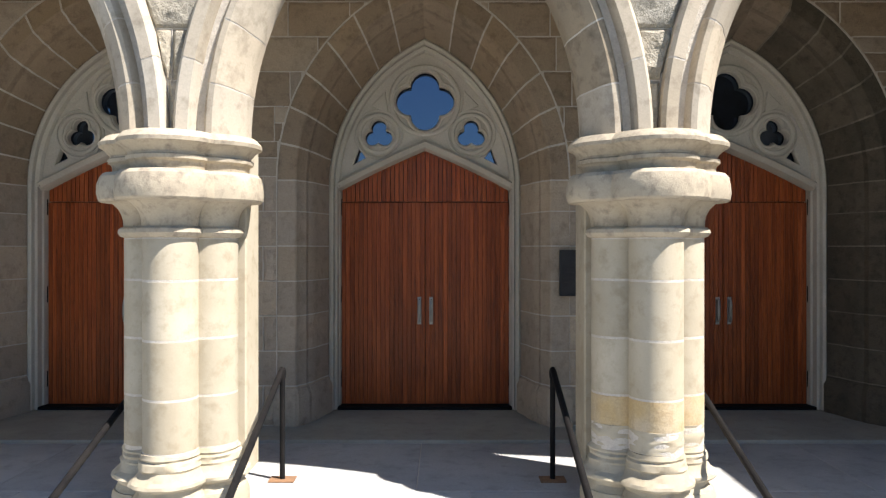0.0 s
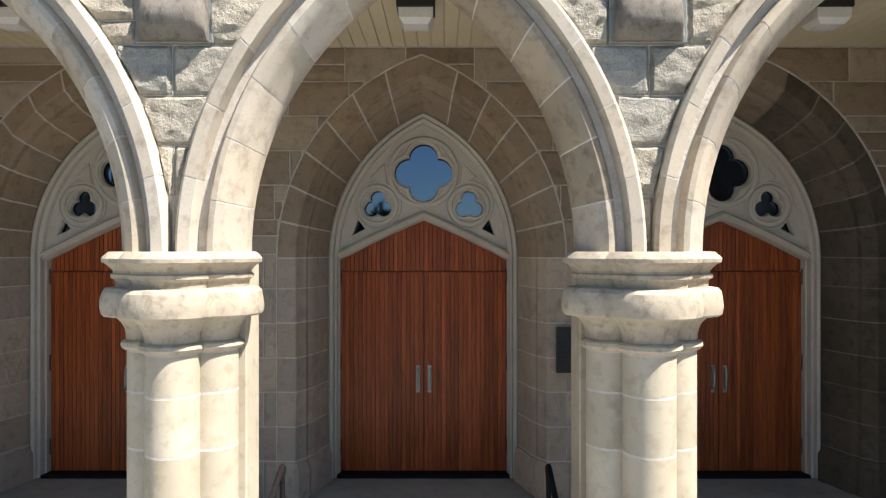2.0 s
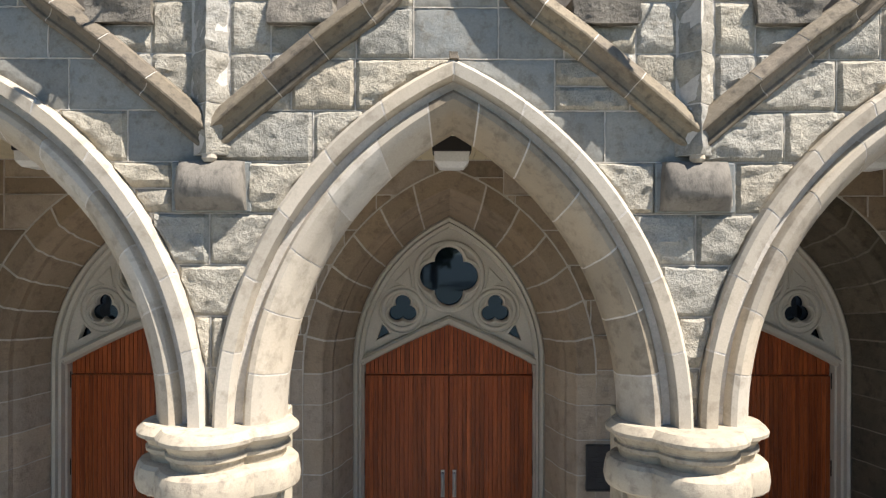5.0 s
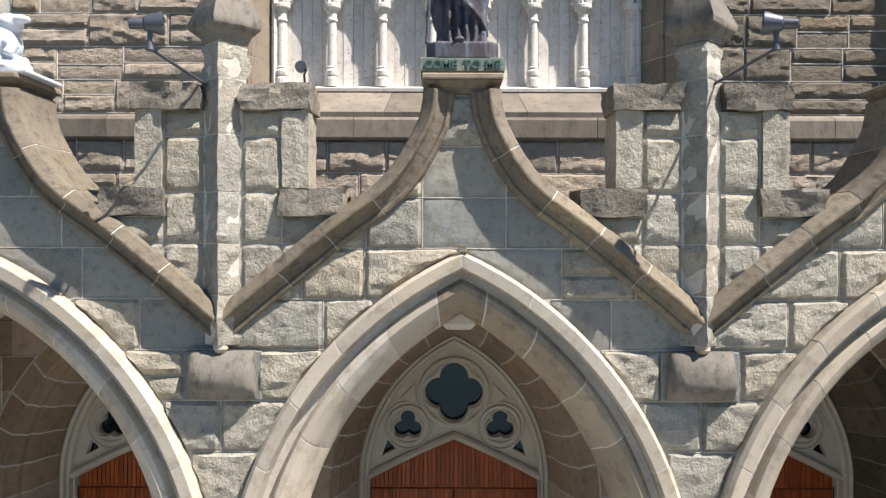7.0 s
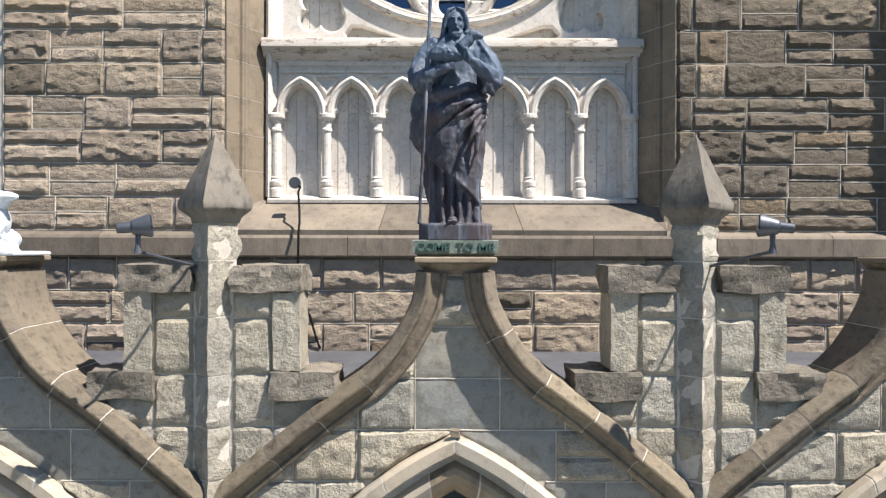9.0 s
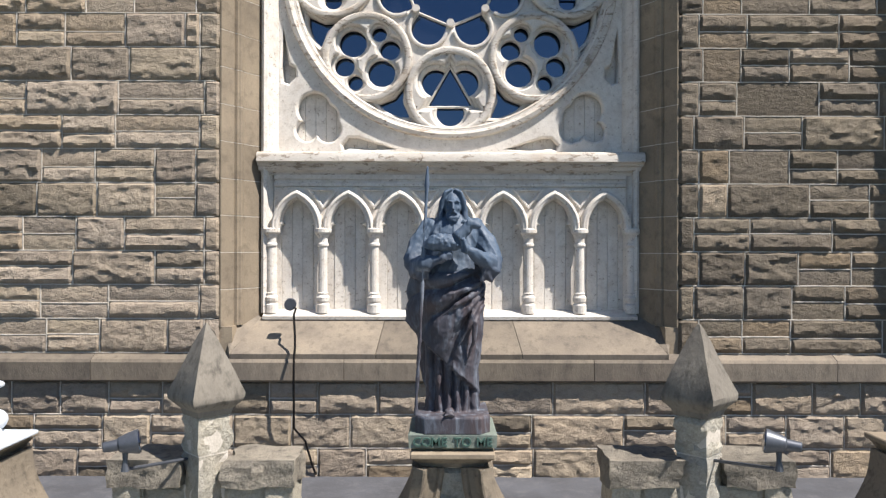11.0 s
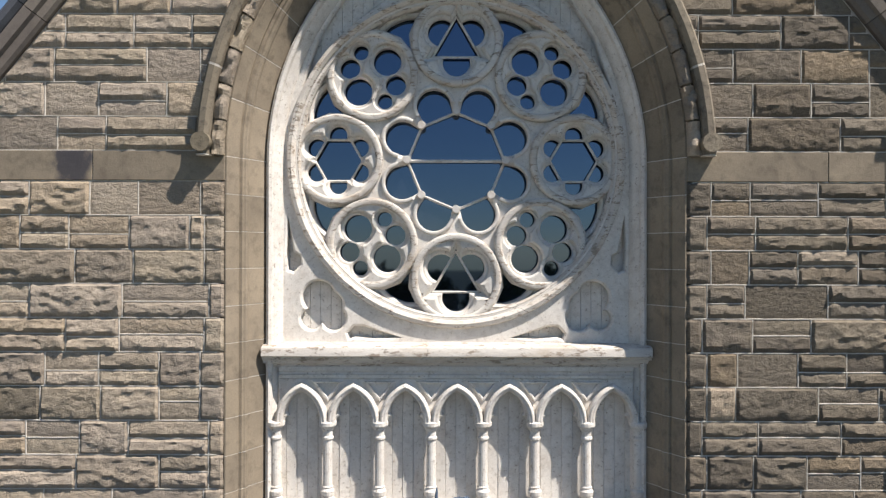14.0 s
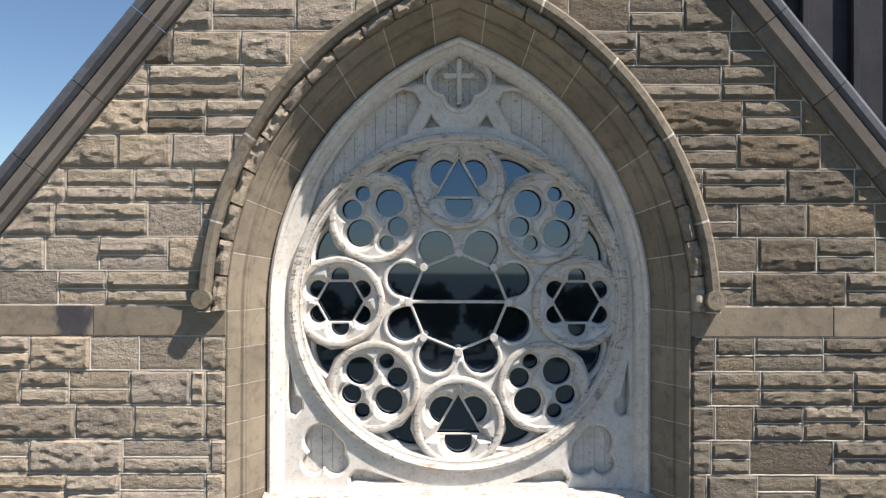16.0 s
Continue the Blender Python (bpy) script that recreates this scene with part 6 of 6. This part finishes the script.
# inscription under the bronze statue
ins = thing("inscription_block", (AXIS, 4.925, 6.24), "green weathered bronze block with raised lettering", "inscription")
part("block", loft(bmesh.new(), [[(-a, y, z), (a, y, z), (a, 0.5, z), (-a, 0.5, z)] for a, y, z in ((0.25, 0.035, 0.0), (0.268, 0.012, 0.018), (0.285, 0.0, 0.022), (0.29, 0.0, 0.105), (0.28, 0.006, 0.112))]), M_VERD, ins)
x = -0.262
for ch, adv in (("C", 0.056), ("O", 0.062), ("M", 0.066), ("E", 0.048), (" ", 0.034), ("T", 0.05), ("O", 0.062), (" ", 0.034), ("M", 0.066), ("E", 0.048)):
    if ch != " ":
        fc = bpy.data.curves.new("letter", "FONT")
        fc.body, fc.size, fc.extrude, fc.offset = ch, 0.082, 0.005, 0.0012
        tmp = new("tmp", fc)
        bpy.context.view_layer.update()
        me = bpy.data.meshes.new_from_object(tmp.evaluated_get(bpy.context.evaluated_depsgraph_get()))
        bpy.data.objects.remove(tmp)
        me.transform(Matrix.Translation((x + 0.002, -0.004, 0.035)) @ Matrix.Rotation(math.pi / 2, 4, "X"))
        me.materials.clear()
        me.materials.append(M_LETTER)
        part("letter", me, M_LETTER, ins, "raised green letter " + ch)
    x += adv


# ---- flood lamps ----
def flood_lamp(at, foot, group):
    t = thing("flood_lamp", at, "grey bullet flood lamp on a thin bracket arm beside the pinnacle", "flood lamp", group)
    d = (Vector((AXIS, 5.1, 7.3)) - Vector(at))
    d.z *= 0.25
    d.normalize()
    part("head", tube(bmesh.new(), [d * a for a in (-0.12, -0.115, -0.04, -0.03, 0.06, 0.075)], [0.025, 0.03, 0.034, 0.045, 0.07, 0.072], 18), M_GALV, t, "grey bullet lamp head")
    part("lens", tube(bmesh.new(), [d * 0.076, d * 0.082], 0.064, 18), M_GLASS, t)
    part("knuckle", tube(bmesh.new(), [(0, 0, -0.04), (0, 0, -0.10), (0.0, 0, -0.16)], [0.018, 0.014, 0.026], 10), M_GALV, t)
    f = Vector(foot) - Vector(at)
    part("arm", tube(bmesh.new(), [(0, 0, -0.15), f], 0.011, 8), M_GALV, t)


flood_lamp((-2.11, 4.42, 6.42), (-1.93, 5.05, 6.16), "flood lamps")
flood_lamp((1.69, 4.42, 6.43), (1.47, 5.05, 6.16), "flood lamps")
sl = thing("spot_lamp", (-1.76, 7.54, 6.20), "small disc lamp on a bent black conduit at the window sill", "lamp")
part("conduit", tube(bmesh.new(), [(0.2, 0.15, -0.95), (0.17, 0.12, -0.86), (0.10, 0.10, -0.6), (0.0, 0.02, -0.45), (0.0, -0.01, 0.0), (0.0, 0.0, 0.25), (0.005, 0.03, 0.36), (-0.01, 0.10, 0.48), (-0.03, 0.14, 0.68), (-0.02, 0.20, 0.74), (-0.07, 0.24, 0.77)], 0.012, 8), M_IRON, sl, "black bent conduit")
part("lamp_head", tube(bmesh.new(), [(-0.08, 0.20, 0.78), (-0.09, 0.27, 0.785)], 0.062, 16), M_GALV, sl, "grey round lamp head")


# ---- side tower, trees opposite ----
tw = thing("side_tower", None, "dark church tower side with mullions, shade put in its colour", "tower", kind="structure")
# near-black colour stands for the shade on the tower's front
M_DARK = material("tower near-black with shade in its colour", (0.02, 0.02, 0.026), (0.03, 0.03, 0.038), (0.012, 0.012, 0.016), scale=2.0, bump=0.2, vary=0.0, rough=0.6)
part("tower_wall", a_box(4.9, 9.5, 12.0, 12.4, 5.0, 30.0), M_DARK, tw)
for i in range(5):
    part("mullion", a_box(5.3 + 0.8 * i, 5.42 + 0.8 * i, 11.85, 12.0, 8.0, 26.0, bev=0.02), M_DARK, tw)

M_LEAF = material("dark summer foliage", (0.045, 0.075, 0.022), (0.03, 0.055, 0.018), None, scale=0.8, grain=6.0, bump=0.5, vary=0.5, island=True, rough=0.6)
M_BARK = material("grey bark", (0.12, 0.09, 0.065), (0.08, 0.065, 0.05), None, scale=4.0, vary=0.1)


def tree(x, y, h, seed):
    r = random.Random(seed)
    t = thing("tree", (x, y, -1.02), "leafy dark green street tree facing the church", "tree", "trees opposite")
    part("trunk", tube(bmesh.new(), [(0, 0, 0), (0.1, 0, h * 0.25), (0, 0.1, h * 0.5), (0.1, 0, h * 0.8)], [0.35, 0.28, 0.2, 0.06], 9), M_BARK, t)
    vs, fs = [], []
    for _ in range(700):
        a, b = r.uniform(0, 6.283), math.acos(r.uniform(-1, 1))
        q = r.uniform(0.55, 1.0) * (0.85 + 0.3 * noise.noise((math.cos(a) * 1.5 + seed, math.sin(a) * 1.5, b)))
        c = Vector((math.cos(a) * math.sin(b) * h * 0.36 * q, math.sin(a) * math.sin(b) * h * 0.36 * q, h * 0.62 + math.cos(b) * h * 0.38 * q))
        u = Vector((r.gauss(0, 1), r.gauss(0, 1), r.gauss(0, 1))).normalized() * r.uniform(0.35, 0.65)
        v = u.orthogonal().normalized() * u.length * 0.7
        k = len(vs)
        vs += [c - u, c + v, c + u, c - v]
        fs.append((k, k + 1, k + 2, k + 3))
    me = bpy.data.meshes.new("crown")
    me.from_pydata(vs, [], fs)
    me.materials.append(M_LEAF)
    part("crown", me, M_LEAF, t)


for i in range(81):
    tree(-94 + 7.0 * (i // 3) + (i * 37 % 5) * 0.6, -66 - 7 * (i % 3) - (i * 23 % 7) * 0.5, 7.6 + (i * 53 % 9) * 0.2, i)
